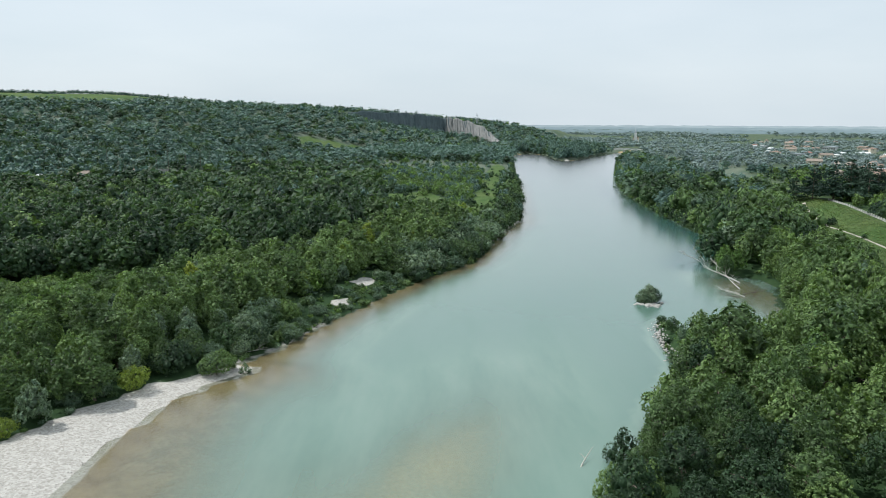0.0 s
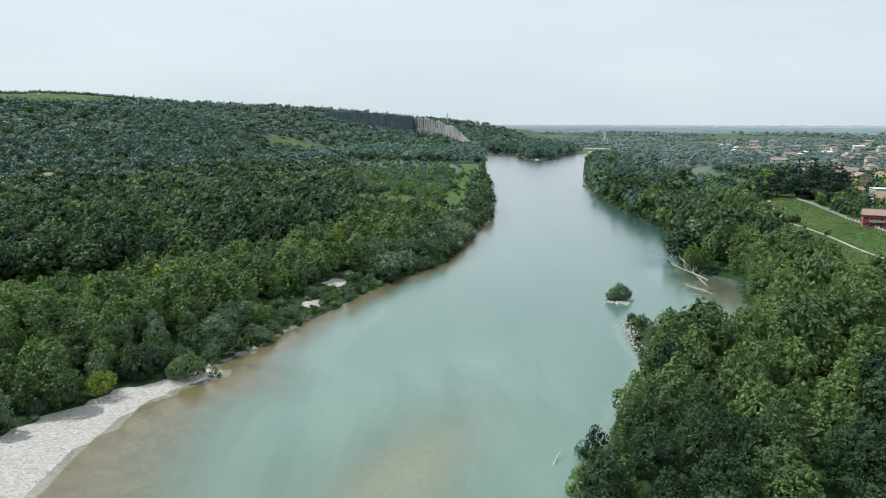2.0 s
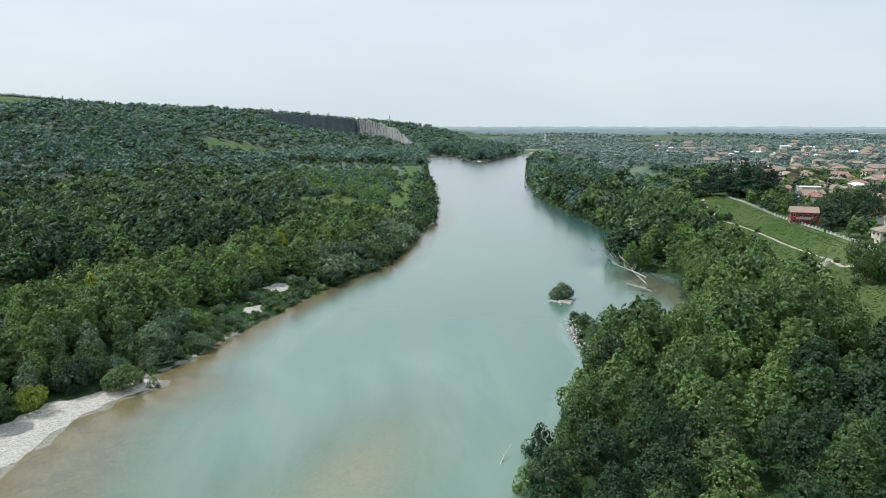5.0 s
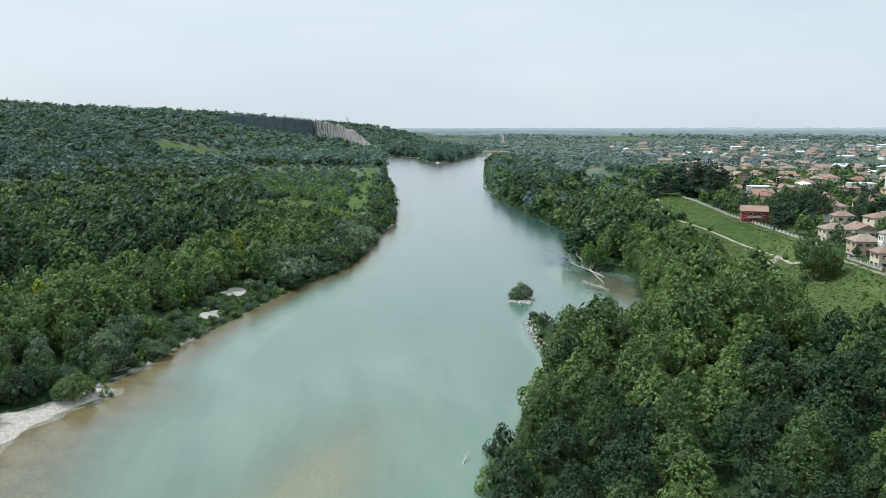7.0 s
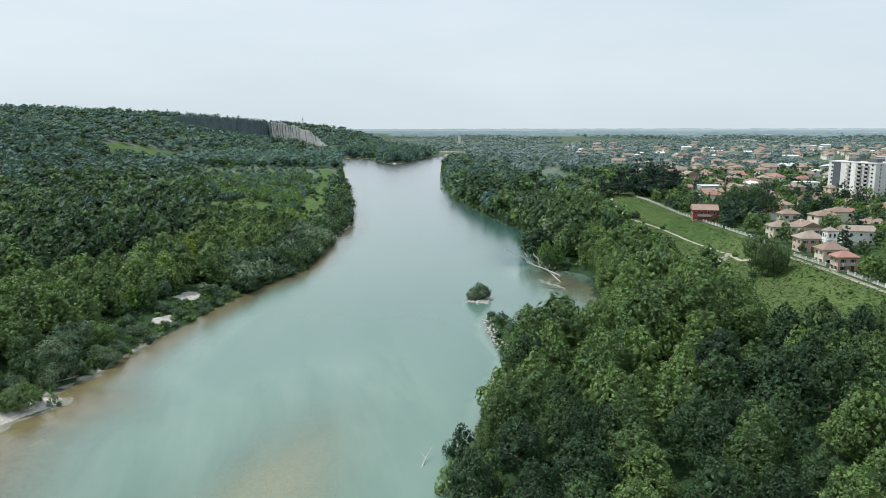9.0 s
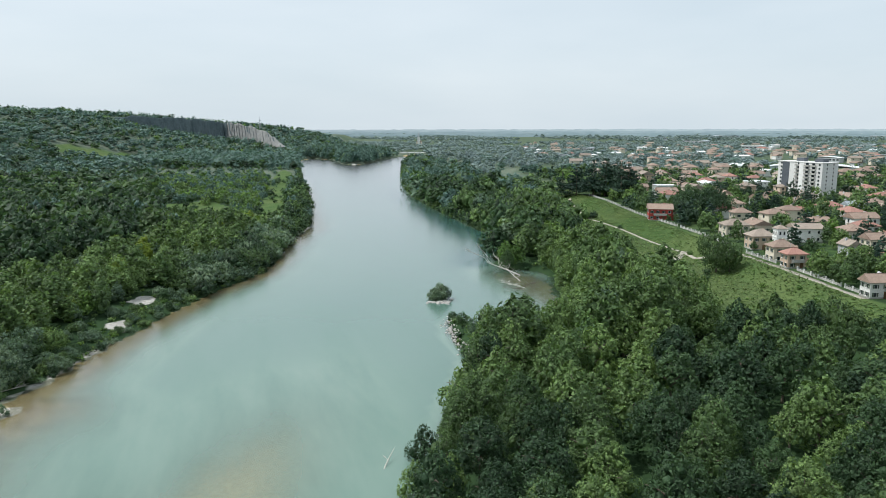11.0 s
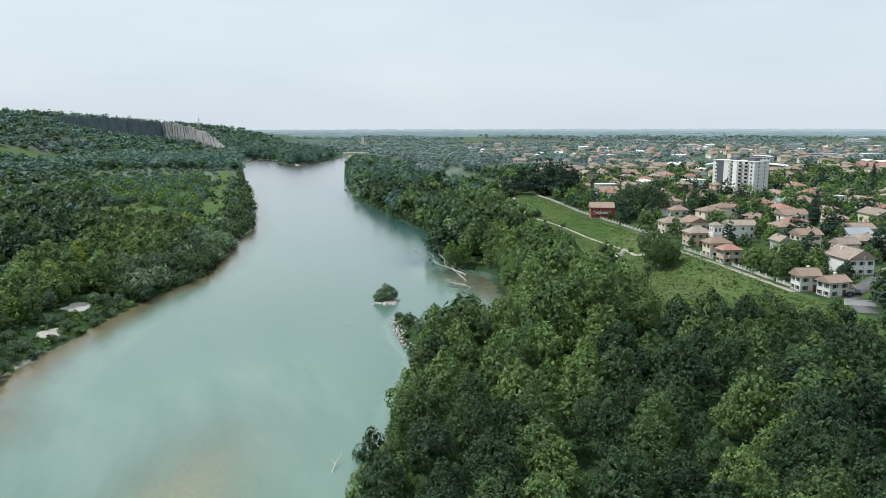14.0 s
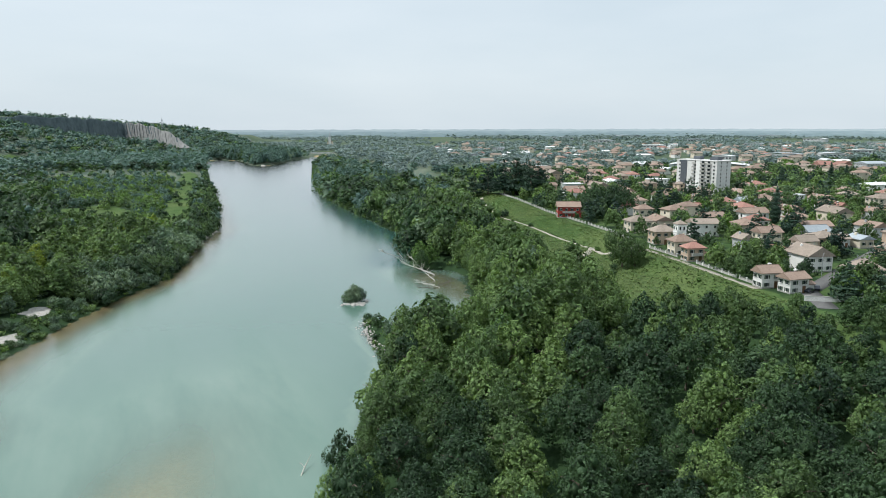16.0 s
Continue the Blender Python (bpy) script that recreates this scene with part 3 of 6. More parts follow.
BALL_V, BALL_Q = cube_ball()
OCTA_V = np.array([(1, 0, 0), (0, 1, 0), (-1, 0, 0), (0, -1, 0), (0, 0, 1), (0, 0, -1)], dtype=float)
OCTA_T = np.array([(0, 1, 4), (1, 2, 4), (2, 3, 4), (3, 0, 4), (1, 0, 5), (2, 1, 5), (3, 2, 5), (0, 3, 5)])


def ico_ball():
    bm = bmesh.new()
    bmesh.ops.create_icosphere(bm, subdivisions=1, radius=1.0)
    bm.verts.index_update()
    V, T = np.array([tuple(v.co) for v in bm.verts]), np.array([[v.index for v in f.verts] for f in bm.faces])
    bm.free()
    return V, T


ICO_V, ICO_T = ico_ball()


def crown_lobes(kind, rng):
    """Lobes of a crown of unit height: centre and radii."""
    L = []
    if kind == "broad":
        top = 0.80 + 0.08 * rng.random()
        L.append(((0, 0, 0.55), (0.22, 0.22, 0.30)))
        for i in range(14):
            a, e = i * 2.4 + rng.random(), (i + rng.random()) / 14
            reach = (0.27 - 0.20 * e ** 1.3) * (0.7 + 0.55 * rng.random())
            rr = (0.155 - 0.06 * e) * (0.8 + 0.4 * rng.random())
            L.append(((math.cos(a) * reach, math.sin(a) * reach, 0.27 + (top - 0.30) * e), (rr, rr, rr * (1.1 + 0.6 * rng.random()))))
        L.append(((rng.normal() * 0.03, rng.normal() * 0.03, top + 0.02), (0.065, 0.065, 0.14)))
    elif kind == "poplar":
        for i in range(9):
            t = i / 8
            w = 0.17 * (1 - abs(t - 0.4) * 1.15) + 0.03
            a = rng.random() * 6.28
            L.append(((math.cos(a) * 0.06, math.sin(a) * 0.06, 0.2 + 0.72 * t), (w * (0.9 + 0.4 * rng.random()), w * (0.9 + 0.4 * rng.random()), 0.12)))
    elif kind == "willow":
        L.append(((0, 0, 0.5), (0.4, 0.4, 0.42)))
        for i in range(8):
            a = i * 0.785 + rng.random() * 0.5
            rr = 0.32 + 0.16 * rng.random()
            L.append(((math.cos(a) * rr, math.sin(a) * rr, 0.3 + 0.35 * rng.random()), (0.22 + 0.08 * rng.random(),) * 2 + (0.22 + 0.08 * rng.random(),)))
        L.append(((rng.normal() * 0.1, rng.normal() * 0.1, 0.8), (0.2, 0.2, 0.18)))
    elif kind == "full":
        L.append(((0, 0, 0.42), (0.27, 0.27, 0.34)))
        for i in range(12):
            a, e = i * 2.4 + rng.random(), rng.random()
            reach = (0.37 - 0.25 * e ** 1.5) * (0.7 + 0.5 * rng.random())
            rr = (0.18 - 0.07 * e) * (0.8 + 0.45 * rng.random())
            L.append(((math.cos(a) * reach, math.sin(a) * reach, 0.16 + 0.66 * e), (rr, rr, rr * (1.0 + 0.6 * rng.random()))))
        L.append(((rng.normal() * 0.05, rng.normal() * 0.05, 0.84), (0.09, 0.09, 0.13)))
    elif kind == "bush":
        for i in range(7):
            a, rr = rng.random() * 6.28, 0.5 * rng.random()
            L.append(((math.cos(a) * rr, math.sin(a) * rr, 0.25 + 0.35 * rng.random()), (0.3 + 0.15 * rng.random(),) * 2 + (0.28 + 0.1 * rng.random(),)))
    elif kind == "cedar":
        for i in range(13):
            t = i / 12
            w = 0.36 * (1 - t) ** 0.8 + 0.04
            for k in range(2 if t < 0.75 else 1):
                a = rng.random() * 6.28
                off = w * 0.55 if t < 0.9 else 0
                L.append(((math.cos(a) * off, math.sin(a) * off, 0.14 + 0.82 * t + 0.02 * rng.normal()), (w * 0.8, w * 0.8, 0.045)))
    elif kind == "cypress":
        for i in range(8):
            t = i / 7
            w = 0.10 * (1 - abs(t - 0.35) ** 1.5 * 1.4) + 0.012
            L.append(((0.008 * rng.normal(), 0.008 * rng.normal(), 0.09 + 0.84 * t), (w, w, 0.1)))
    return L


def crown_cloud(kind, n, size, seed, core=0.78, core_each=1, fine=True, tuft=1):
    """Crown of unit height: sprays of leaves over its lobes, and a rough dense inside."""
    rng = np.random.default_rng(seed)
    L = crown_lobes(kind, rng)
    C, R = np.array([c for c, _ in L]), np.array([r for _, r in L])
    wt = (R[:, 0] * R[:, 2] + R[:, 0] ** 2)
    pick = rng.choice(len(L), size=int(n * 1.7), p=wt / wt.sum())
    d = rng.normal(size=(len(pick), 3))
    d /= np.linalg.norm(d, axis=1)[:, None]
    k = 0.80 + 0.30 * rng.random(len(pick)) ** 1.3
    if tuft > 1:                                                  # leaves gathered in tufts, with gaps between them
        head = np.arange(len(pick)) // tuft * tuft
        pick = pick[head]
        d = d[head] + rng.normal(size=d.shape) * 0.22
        d /= np.linalg.norm(d, axis=1)[:, None]
        k = 0.78 + 0.34 * rng.random(len(pick))[head] + 0.05 * rng.normal(size=len(pick))
    P = C[pick] + d * R[pick] * k[:, None]
    deep = np.zeros(len(P), dtype=bool)
    for c, r in zip(C, R):
        deep |= ((((P - c) / r) ** 2).sum(1) < 0.62)
    low = P[:, 2] < 0.03
    keep = np.where(~deep & ~low)[0][:n]
    P, d = P[keep], d[keep]
    nrm = d + rng.normal(size=d.shape) * 0.5 + np.array([0, 0, 0.2])
    nrm /= np.linalg.norm(nrm, axis=1)[:, None]
    a = d * 0.7 + np.array([0, 0, 0.7]) + rng.normal(size=d.shape) * 0.55      # tips lean outward and up
    a -= nrm * (a * nrm).sum(1)[:, None]
    a /= np.linalg.norm(a, axis=1)[:, None] + 1e-6
    b = np.cross(nrm, a)
    s = size * (0.6 + 0.8 * rng.random(len(P)))[:, None]
    V = np.stack([P + a * s + nrm * s * 0.25, P - a * s * 0.6 + b * s * 0.62, P - a * s * 0.6 - b * s * 0.62], 1).reshape(-1, 3)
    parts = [(V, np.arange(len(V)).reshape(-1, 3))]
    bv, bt = (ICO_V, ICO_T) if fine else (OCTA_V, OCTA_T)
    for i in [k for k in range(0, len(L), core_each) if R[k, 0] > 0.1 or kind in ("cedar", "cypress", "poplar")]:
        wob = 1 + 0.14 * rng.normal(size=(len(bv), 1))
        turn = rng.random() * 6.28
        co, si = math.cos(turn), math.sin(turn)
        spun = np.stack([bv[:, 0] * co - bv[:, 1] * si, bv[:, 0] * si + bv[:, 1] * co, bv[:, 2]], 1)
        parts.append((C[i] + spun * R[i] * core * wob, bt))
    return join_parts(parts)


def trunk_cloud(kind, seed):
    rng = np.random.default_rng(seed + 77)
    top = {"broad": 0.72, "poplar": 0.85, "willow": 0.55, "bush": 0.4, "cedar": 0.92, "cypress": 0.6}[kind]
    r0 = {"broad": 0.024, "poplar": 0.017, "willow": 0.03, "bush": 0.03, "cedar": 0.022, "cypress": 0.012}[kind]
    lean = rng.normal(size=2) * 0.03
    pts = [(lean[0] * t, lean[1] * t, -0.03 + (top + 0.03) * t) for t in (0, 0.25, 0.5, 0.75, 1)]
    parts = [tube(pts, [r0 * (1.35 if i == 0 else 1 - 0.2 * i) for i in range(5)])]
    for i in range(4):
        t = 0.35 + 0.5 * rng.random()
        a = rng.random() * 6.28
        reach = {"broad": 0.26, "poplar": 0.1, "willow": 0.4, "bush": 0.4, "cedar": 0.28 * (1 - t) + 0.03, "cypress": 0.05}[kind]
        p0 = Vector((lean[0] * t, lean[1] * t, top * t))
        p2 = p0 + Vector((math.cos(a) * reach, math.sin(a) * reach, 0.14 if kind != "cedar" else 0.01))
        p1 = (p0 + p2) / 2 + Vector((0, 0, 0.03))
        parts.append(tube([p0, p1, p2], [r0 * 0.5, r0 * 0.35, r0 * 0.12], 5))
    return join_parts(parts)


CLOUDS, CROWN_MESH, TRUNK_MESH = {}, {}, {}
# leaves and half-length of a spray (share of the height) by level of detail
DETAIL = {0: (3900, 0.0185), 1: (1900, 0.0295), 2: (560, 0.045), 3: (240, 0.055), 4: (46, 0.115), 5: (22, 0.15)}


def cloud_of(kind, lod, var):
    key = (kind, lod, var)
    if key not in CLOUDS:
        n, s = DETAIL[lod]
        if kind == "cypress":
            s *= 0.5
        if kind == "poplar":
            s *= 0.8
        if kind == "willow":
            n, s = int(n * 1.35), s * 1.12
        if kind == "bush":
            s *= 1.35
        CLOUDS[key] = crown_cloud(kind, n, s, 100 + var * 13 + len(kind), core=0.95 if kind == "cypress" else (0.42, 0.48, 0.62, 0.68, 0.78, 0.8)[lod], core_each=(1, 1, 1, 1, 4, 5)[lod], fine=lod < 1, tuft={0: 14, 1: 9, 2: 4}.get(lod, 1))
    return CLOUDS[key]


TREE_LABELS = {
    ("broad", BROAD): ("mid-green broadleaf tree with a full rounded crown", "tree"),
    ("broad", DARK): ("dark green broadleaf tree with a dense crown", "tree"),
    ("broad", SCRUB): ("bright green young broadleaf tree", "tree"),
    ("broad", WILLOW): ("grey-green willow with a loose crown", "tree"),
    ("broad", POPLAR): ("light green broadleaf tree in the riverside wood", "tree"),
    ("poplar", POPLAR): ("slender light green poplar of the river bank", "tree"),
    ("poplar", BROAD): ("upright mid-green young tree of the river bank", "tree"),
    ("poplar", YELLOW): ("slender yellow-green young poplar", "tree"),
    ("willow", WILLOW): ("low grey-green willow spreading over the bank", "tree"),
    ("willow", BROAD): ("full-crowned green tree reaching down to the ground", "tree"),
    ("willow", POPLAR): ("light green full-crowned young tree", "tree"),
    ("willow", SCRUB): ("bright green bushy young tree", "tree"),
    ("willow", YELLOW): ("yellow-green shrub at the edge of the gravel", "shrub"),
    ("broad", YELLOW): ("rounded yellow-green tree among darker ones", "tree"),
    ("willow", HILL): ("small round tree of an avenue on the hill's crest", "tree"),
    ("bush", SCRUB): ("bright green low shrub", "shrub"),
    ("bush", DARK): ("dark green low shrub", "shrub"),
    ("bush", WILLOW): ("grey-green low willow shrub", "shrub"),
    ("willow", DARK): ("dark green low spreading tree", "tree"),
    ("cedar", CONIFER): ("dark blue-green cedar with layered boughs", "conifer"),
    ("cypress", CONIFER): ("tall narrow dark cypress", "cypress"),
}
NAMES = {"cedar": "cedar_tree", "cypress": "cypress_tree", "bush": "shrub", "poplar": "poplar_tree", "willow": "willow_tree", "broad": "broadleaf_tree"}


def plant(kind, leaf, x, y, h, spread=1.0, lod=1, var=0, rot=0.0, group="", z=None):
    """A plant as a thing: trunk and crown under an Empty at its foot."""
    key = (kind, lod, var, leaf)
    if key not in CROWN_MESH:
        V, Q = cloud_of(kind, lod, var)
        CROWN_MESH[key] = quad_mesh("crown", V, Q, [LEAVES[leaf]])
    if (kind, var) not in TRUNK_MESH:
        V, Q = trunk_cloud(kind, var)
        TRUNK_MESH[(kind, var)] = quad_mesh("trunk", V, Q, [BARK], smooth=True)
    ob = new(NAMES[kind])
    ob.matrix_basis = Matrix.LocRotScale((x, y, ground_z(x, y) if z is None else z), Euler((0, 0, rot)), (h * spread, h * spread, h))
    label, cat = TREE_LABELS[(kind, leaf)]
    tagged(ob, label, cat, group)
    part("trunk", TRUNK_MESH[(kind, var)], None, ob)
    part("crown", CROWN_MESH[key], None, ob)
    return ob


class Wood:
    """Many plants gathered into one object of kind stuff."""

    def __init__(self):
        self.V, self.Q, self.T, self.M, self.o = [], [], [], [], 0

    def add(self, kind, leaf, x, y, z, h, spread, lod, var, rot, tone):
        V, Q = cloud_of(kind, lod, var)
        c, s = math.cos(rot), math.sin(rot)
        W = np.empty_like(V)
        W[:, 0] = (V[:, 0] * c - V[:, 1] * s) * h * spread + x
        W[:, 1] = (V[:, 0] * s + V[:, 1] * c) * h * spread + y
        W[:, 2] = V[:, 2] * h + z
        self.V.append(W)
        self.Q.append(Q + self.o)
        self.o += len(V)
        self.T.append(np.full(len(V), tone))
        self.M.append(np.full(len(Q), leaf))

    def done(self, name, label, category):
        if self.V:
            me = quad_mesh(name, np.concatenate(self.V), np.concatenate(self.Q), LEAVES, np.concatenate(self.M), np.concatenate(self.T))
            tagged(new(name, me), label, category, kind="stuff")


# ---------------------------------------------------------------- roads, paths, levee wall
def ribbon(name, line, width, mat, lift, label, category, thick=0.06):
    """A path laid over the ground, with a thin edge."""
    pts = []
    for (ax, ay), (bx, by) in zip(line[:-1], line[1:]):
        k = max(1, int(math.hypot(bx - ax, by - ay) / 4))
        pts += [(ax + (bx - ax) * i / k, ay + (by - ay) * i / k) for i in range(k)]
    pts.append(line[-1])
    V, Q = [], []
    rng = np.random.default_rng(len(pts))
    for i, (x, y) in enumerate(pts):
        a, b = pts[max(i - 1, 0)], pts[min(i + 1, len(pts) - 1)]
        dx, dy = b[0] - a[0], b[1] - a[1]
        l = math.hypot(dx, dy)
        w = width / 2 * (1 + 0.18 * rng.normal() * (mat is PATHMAT))
        px, py = -dy / l * w, dx / l * w
        for sx in (1, -1):
            zz = ground_z(x + px * sx, y + py * sx) + lift
            V += [(x + px * sx, y + py * sx, zz), (x + px * sx, y + py * sx, zz - thick - 0.25)]
    for i in range(len(pts) - 1):
        o, p = i * 4, i * 4 + 4
        Q += [(o, o + 2, p + 2, p), (o, p, p + 1, o + 1), (o + 2, o + 3, p + 3, p + 2)]
    return tagged(new(name, quad_mesh(name, V, Q, [mat])), label, category, kind="structure")


def levee_x(y, off=0.0):
    return float(np.interp(y, LEVEE[:, 1], LEVEE[:, 0])) + off


ribbon("levee_path", [(levee_x(y, 1.6), y) for y in range(166, 262, 8)], 2.4, PATHMAT, 0.08, "pale gravel path along the top of the levee", "path")
ribbon("meadow_path", [(262, 500), (250, 470), (234, 430), (224, 400), (219, 360), (208, 306), (205, 277), (200, 262), (207, 244)], 1.6, PATHMAT, 0.1,
       "pale footpath trodden through the meadow below the levee", "path")
ribbon("meadow_path", [(205, 277), (190, 262), (173, 252), (163, 243)], 3.0, PATHMAT, 0.1, "sandy track running from the levee to the wood", "path")
ribbon("street", [(188, 138), (203, 157), (218, 163), (262, 182), (330, 210), (420, 250)], 6.0, ASPHALT, 0.1, "grey asphalt street between gardens", "road")
ribbon("hill_road", [(-300, 645), (-287, 650), (-246, 668), (-193, 690), (-130, 740)], 7.0, ASPHALT, 0.5,
       "grey road along the foot of the hill", "road")


# ---------------------------------------------------------------- buildings
def roof_mesh(w, d, rise, over, style, mat):
    """Hip or gable roof with a thick eave; w along x, d along y, underside at z 0."""
    a, b, t = w / 2 + over, d / 2 + over, 0.22
    bm = bmesh.new()
    lo = [bm.verts.new(c) for c in ((-a, -b, 0), (a, -b, 0), (a, b, 0), (-a, b, 0))]
    up = [bm.verts.new(c) for c in ((-a, -b, t), (a, -b, t), (a, b, t), (-a, b, t))]
    bm.faces.new(lo[::-1])
    for i in range(4):
        bm.faces.new((lo[i], lo[(i + 1) % 4], up[(i + 1) % 4], up[i]))
    if style == "flat":
        bm.faces.new(up)
    else:
        if style == "hip":
            e = max(a - b, 0.01)
        else:
            e = a
        r0, r1 = bm.verts.new((-e, 0, rise + t)), bm.verts.new((e, 0, rise + t))
        bm.faces.new((up[0], up[1], r1, r0))
        bm.faces.new((up[2], up[3], r0, r1))
        bm.faces.new((up[3], up[0], r0))
        bm.faces.new((up[1], up[2], r1))
        # ridge capping
        box(bm, -e, e, -0.12, 0.12, rise + t - 0.05, rise + t + 0.1)
    return finish(bm, "roof", mat)


WINDOW_CACHE = {}


def window_meshes(w, h):
    if (w, h) not in WINDOW_CACHE:
        f = 0.09
        fr = bmesh.new()
        loops = []
        for y, g in ((0.02, f), (-0.10, f), (-0.10, 0.0), (0.02, 0.0)):
            drop = 0.12 if (y < 0 and g) else 0.0                # the lower edge juts out as a sill
            loops.append([fr.verts.new((sx * (w / 2 + g), y - (drop if sz < 0 else 0), sz * (h / 2 + g))) for sx, sz in ((-1, -1), (1, -1), (1, 1), (-1, 1))])
        for a, b in zip(loops, loops[1:] + loops[:1]):
            for i in range(4):
                fr.faces.new((a[i], a[(i + 1) % 4], b[(i + 1) % 4], b[i]))
        bmesh.ops.recalc_face_normals(fr, faces=fr.faces[:])
        pane = boxes((-w / 2, w / 2, -0.03, 0.015, -h / 2, h / 2))
        sh = bmesh.new()
        prof = [(-0.10, -h / 2)]
        for i in range(6):
            prof += [(-0.165, -h / 2 + h * (i + 0.1) / 6), (-0.125, -h / 2 + h * (i + 0.95) / 6)]
        prof += [(-0.10, h / 2)]
        ends = [[sh.verts.new((sx * w / 4, y, z)) for y, z in prof] for sx in (-1, 1)]
        sh.faces.new(ends[0]), sh.faces.new(ends[1][::-1])
        for i in range(len(prof)):
            k = (i + 1) % len(prof)
            sh.faces.new((ends[0][k], ends[0][i], ends[1][i], ends[1][k]))
        bmesh.ops.recalc_face_normals(sh, faces=sh.faces[:])
        WINDOW_CACHE[(w, h)] = (finish(fr, "window_frame", FRAME), finish(pane, "pane", GLASS), finish(sh, "shutter", SHUTTER))
    return WINDOW_CACHE[(w, h)]


def add_window(house, m, w=0.95, h=1.25, shutters=True):
    fr, pane, sh = window_meshes(w, h)
    win = part("window", fr, None, house, m=m)
    part("pane", pane, None, win)
    if shutters:
        part("shutter", sh, None, win, m=pose(-w * 0.78, 0, 0))
        part("shutter", sh, None, win, m=pose(w * 0.78, 0, 0))
    return win


def house(x, y, w, d, h, rise, rot, wall, roof, style, label, storeys=2, chimney=True, shutters=True, z=TOWN_Z, sides="sw", over=0.7, category="house", balcony=False):
    """A dwelling: walls with plinth, tiled roof, windows with shutters on the seen sides, door, chimney."""
    ob = new("house")
    ob.matrix_basis = pose(x, y, z - 0.15, 0, 0, rot)
    tagged(ob, label, category, "houses of the town")
    bm = bmesh.new()
    prof = [(-d / 2, 0), (d / 2, 0), (d / 2, h)] + ([(0, h + rise * (d / 2) / (d / 2 + over))] if style == "gable" else []) + [(-d / 2, h)]
    ends = [[bm.verts.new((sx * w / 2, py, pz)) for py, pz in prof] for sx in (-1, 1)]
    bm.faces.new(ends[0]), bm.faces.new(ends[1][::-1])
    for i in range(len(prof)):
        k = (i + 1) % len(prof)
        bm.faces.new((ends[0][k], ends[0][i], ends[1][i], ends[1][k]))
    bmesh.ops.recalc_face_normals(bm, faces=bm.faces[:])
    part("plinth", boxes((-w / 2 - 0.06, w / 2 + 0.06, -d / 2 - 0.06, d / 2 + 0.06, 0, 0.6)), CONCRETE, ob)
    part("wall", bm, wall, ob)
    part("roof", roof_mesh(w, d, rise, over, style, roof), None, ob, m=pose(0, 0, h + 0.004))
    if chimney:
        bm = boxes((-0.35, 0.35, -0.35, 0.35, 0, 1.6), (-0.48, 0.48, -0.48, 0.48, 1.6, 1.78), (-0.25, 0.25, -0.25, 0.25, 1.78, 2.0))
        part("chimney", bm, wall, ob, m=pose(w * 0.18, d * 0.16, h + rise * 0.42))
    if shutters and style != "flat" and w > 7:
        aw, ad, ah = w * 0.42, d * 0.5, max(2.6, h * 0.5)
        ann = part("annex", boxes((-aw / 2, aw / 2, -ad / 2, ad / 2, 0, ah)), wall, ob, m=pose(w / 2 + aw / 2 - 0.02, -d * 0.12, 0))
        part("annex_roof", roof_mesh(aw, ad, rise * 0.4, 0.4, "hip" if style == "hip" else "gable", roof), None, ann, m=pose(0, 0, ah + 0.004))
        ant = boxes((-0.04, 0.04, -0.04, 0.04, 0, 2.6), (-0.6, 0.6, -0.03, 0.03, 2.2, 2.26), (-0.4, 0.4, -0.03, 0.03, 2.45, 2.5))
        part("antenna", ant, STEEL, ob, m=pose(-w * 0.2, 0.2, h + rise * 0.7))
    fl = h / storeys
    def row(length, place):
        n = max(2, int(length / 3.2))
        for s in range(storeys):
            for i in range(n):
                off = (i + 0.5) / n * length - length / 2
                if s == 0 and i == n // 2 and place == "s":
                    dm = boxes((-0.6, 0.6, -0.08, 0.02, -1.1, 1.1), (-0.7, 0.7, -0.12, 0.02, 1.1, 1.2), (-0.5, -0.05, -0.11, -0.08, -0.9, 0.9), (0.05, 0.5, -0.11, -0.08, -0.9, 0.9))
                    part("door", dm, DOORMAT, ob, m=pose(off, -d / 2 - 0.005, 1.25))
                    continue
                zc = fl * s + fl * 0.55
                if place == "s":
                    add_window(ob, pose(off, -d / 2 - 0.005, zc), shutters=shutters)
                elif place == "w":
                    add_window(ob, pose(-w / 2 - 0.005, off, zc, 0, 0, -90), shutters=shutters)
    if "s" in sides:
        row(w, "s")
    if "w" in sides:
        row(d, "w")
    if balcony:
        bm = boxes((-w * 0.3, w * 0.3, -d / 2 - 1.3, -d / 2, fl - 0.2, fl), (-w * 0.3, w * 0.3, -d / 2 - 1.3, -d / 2 - 1.2, fl, fl + 1.0),
                   (-w * 0.3, -w * 0.3 + 0.1, -d / 2 - 1.3, -d / 2, fl, fl + 1.0), (w * 0.3 - 0.1, w * 0.3, -d / 2 - 1.3, -d / 2, fl, fl + 1.0))
        part("balcony", bm, CONCRETE, ob)
    return ob


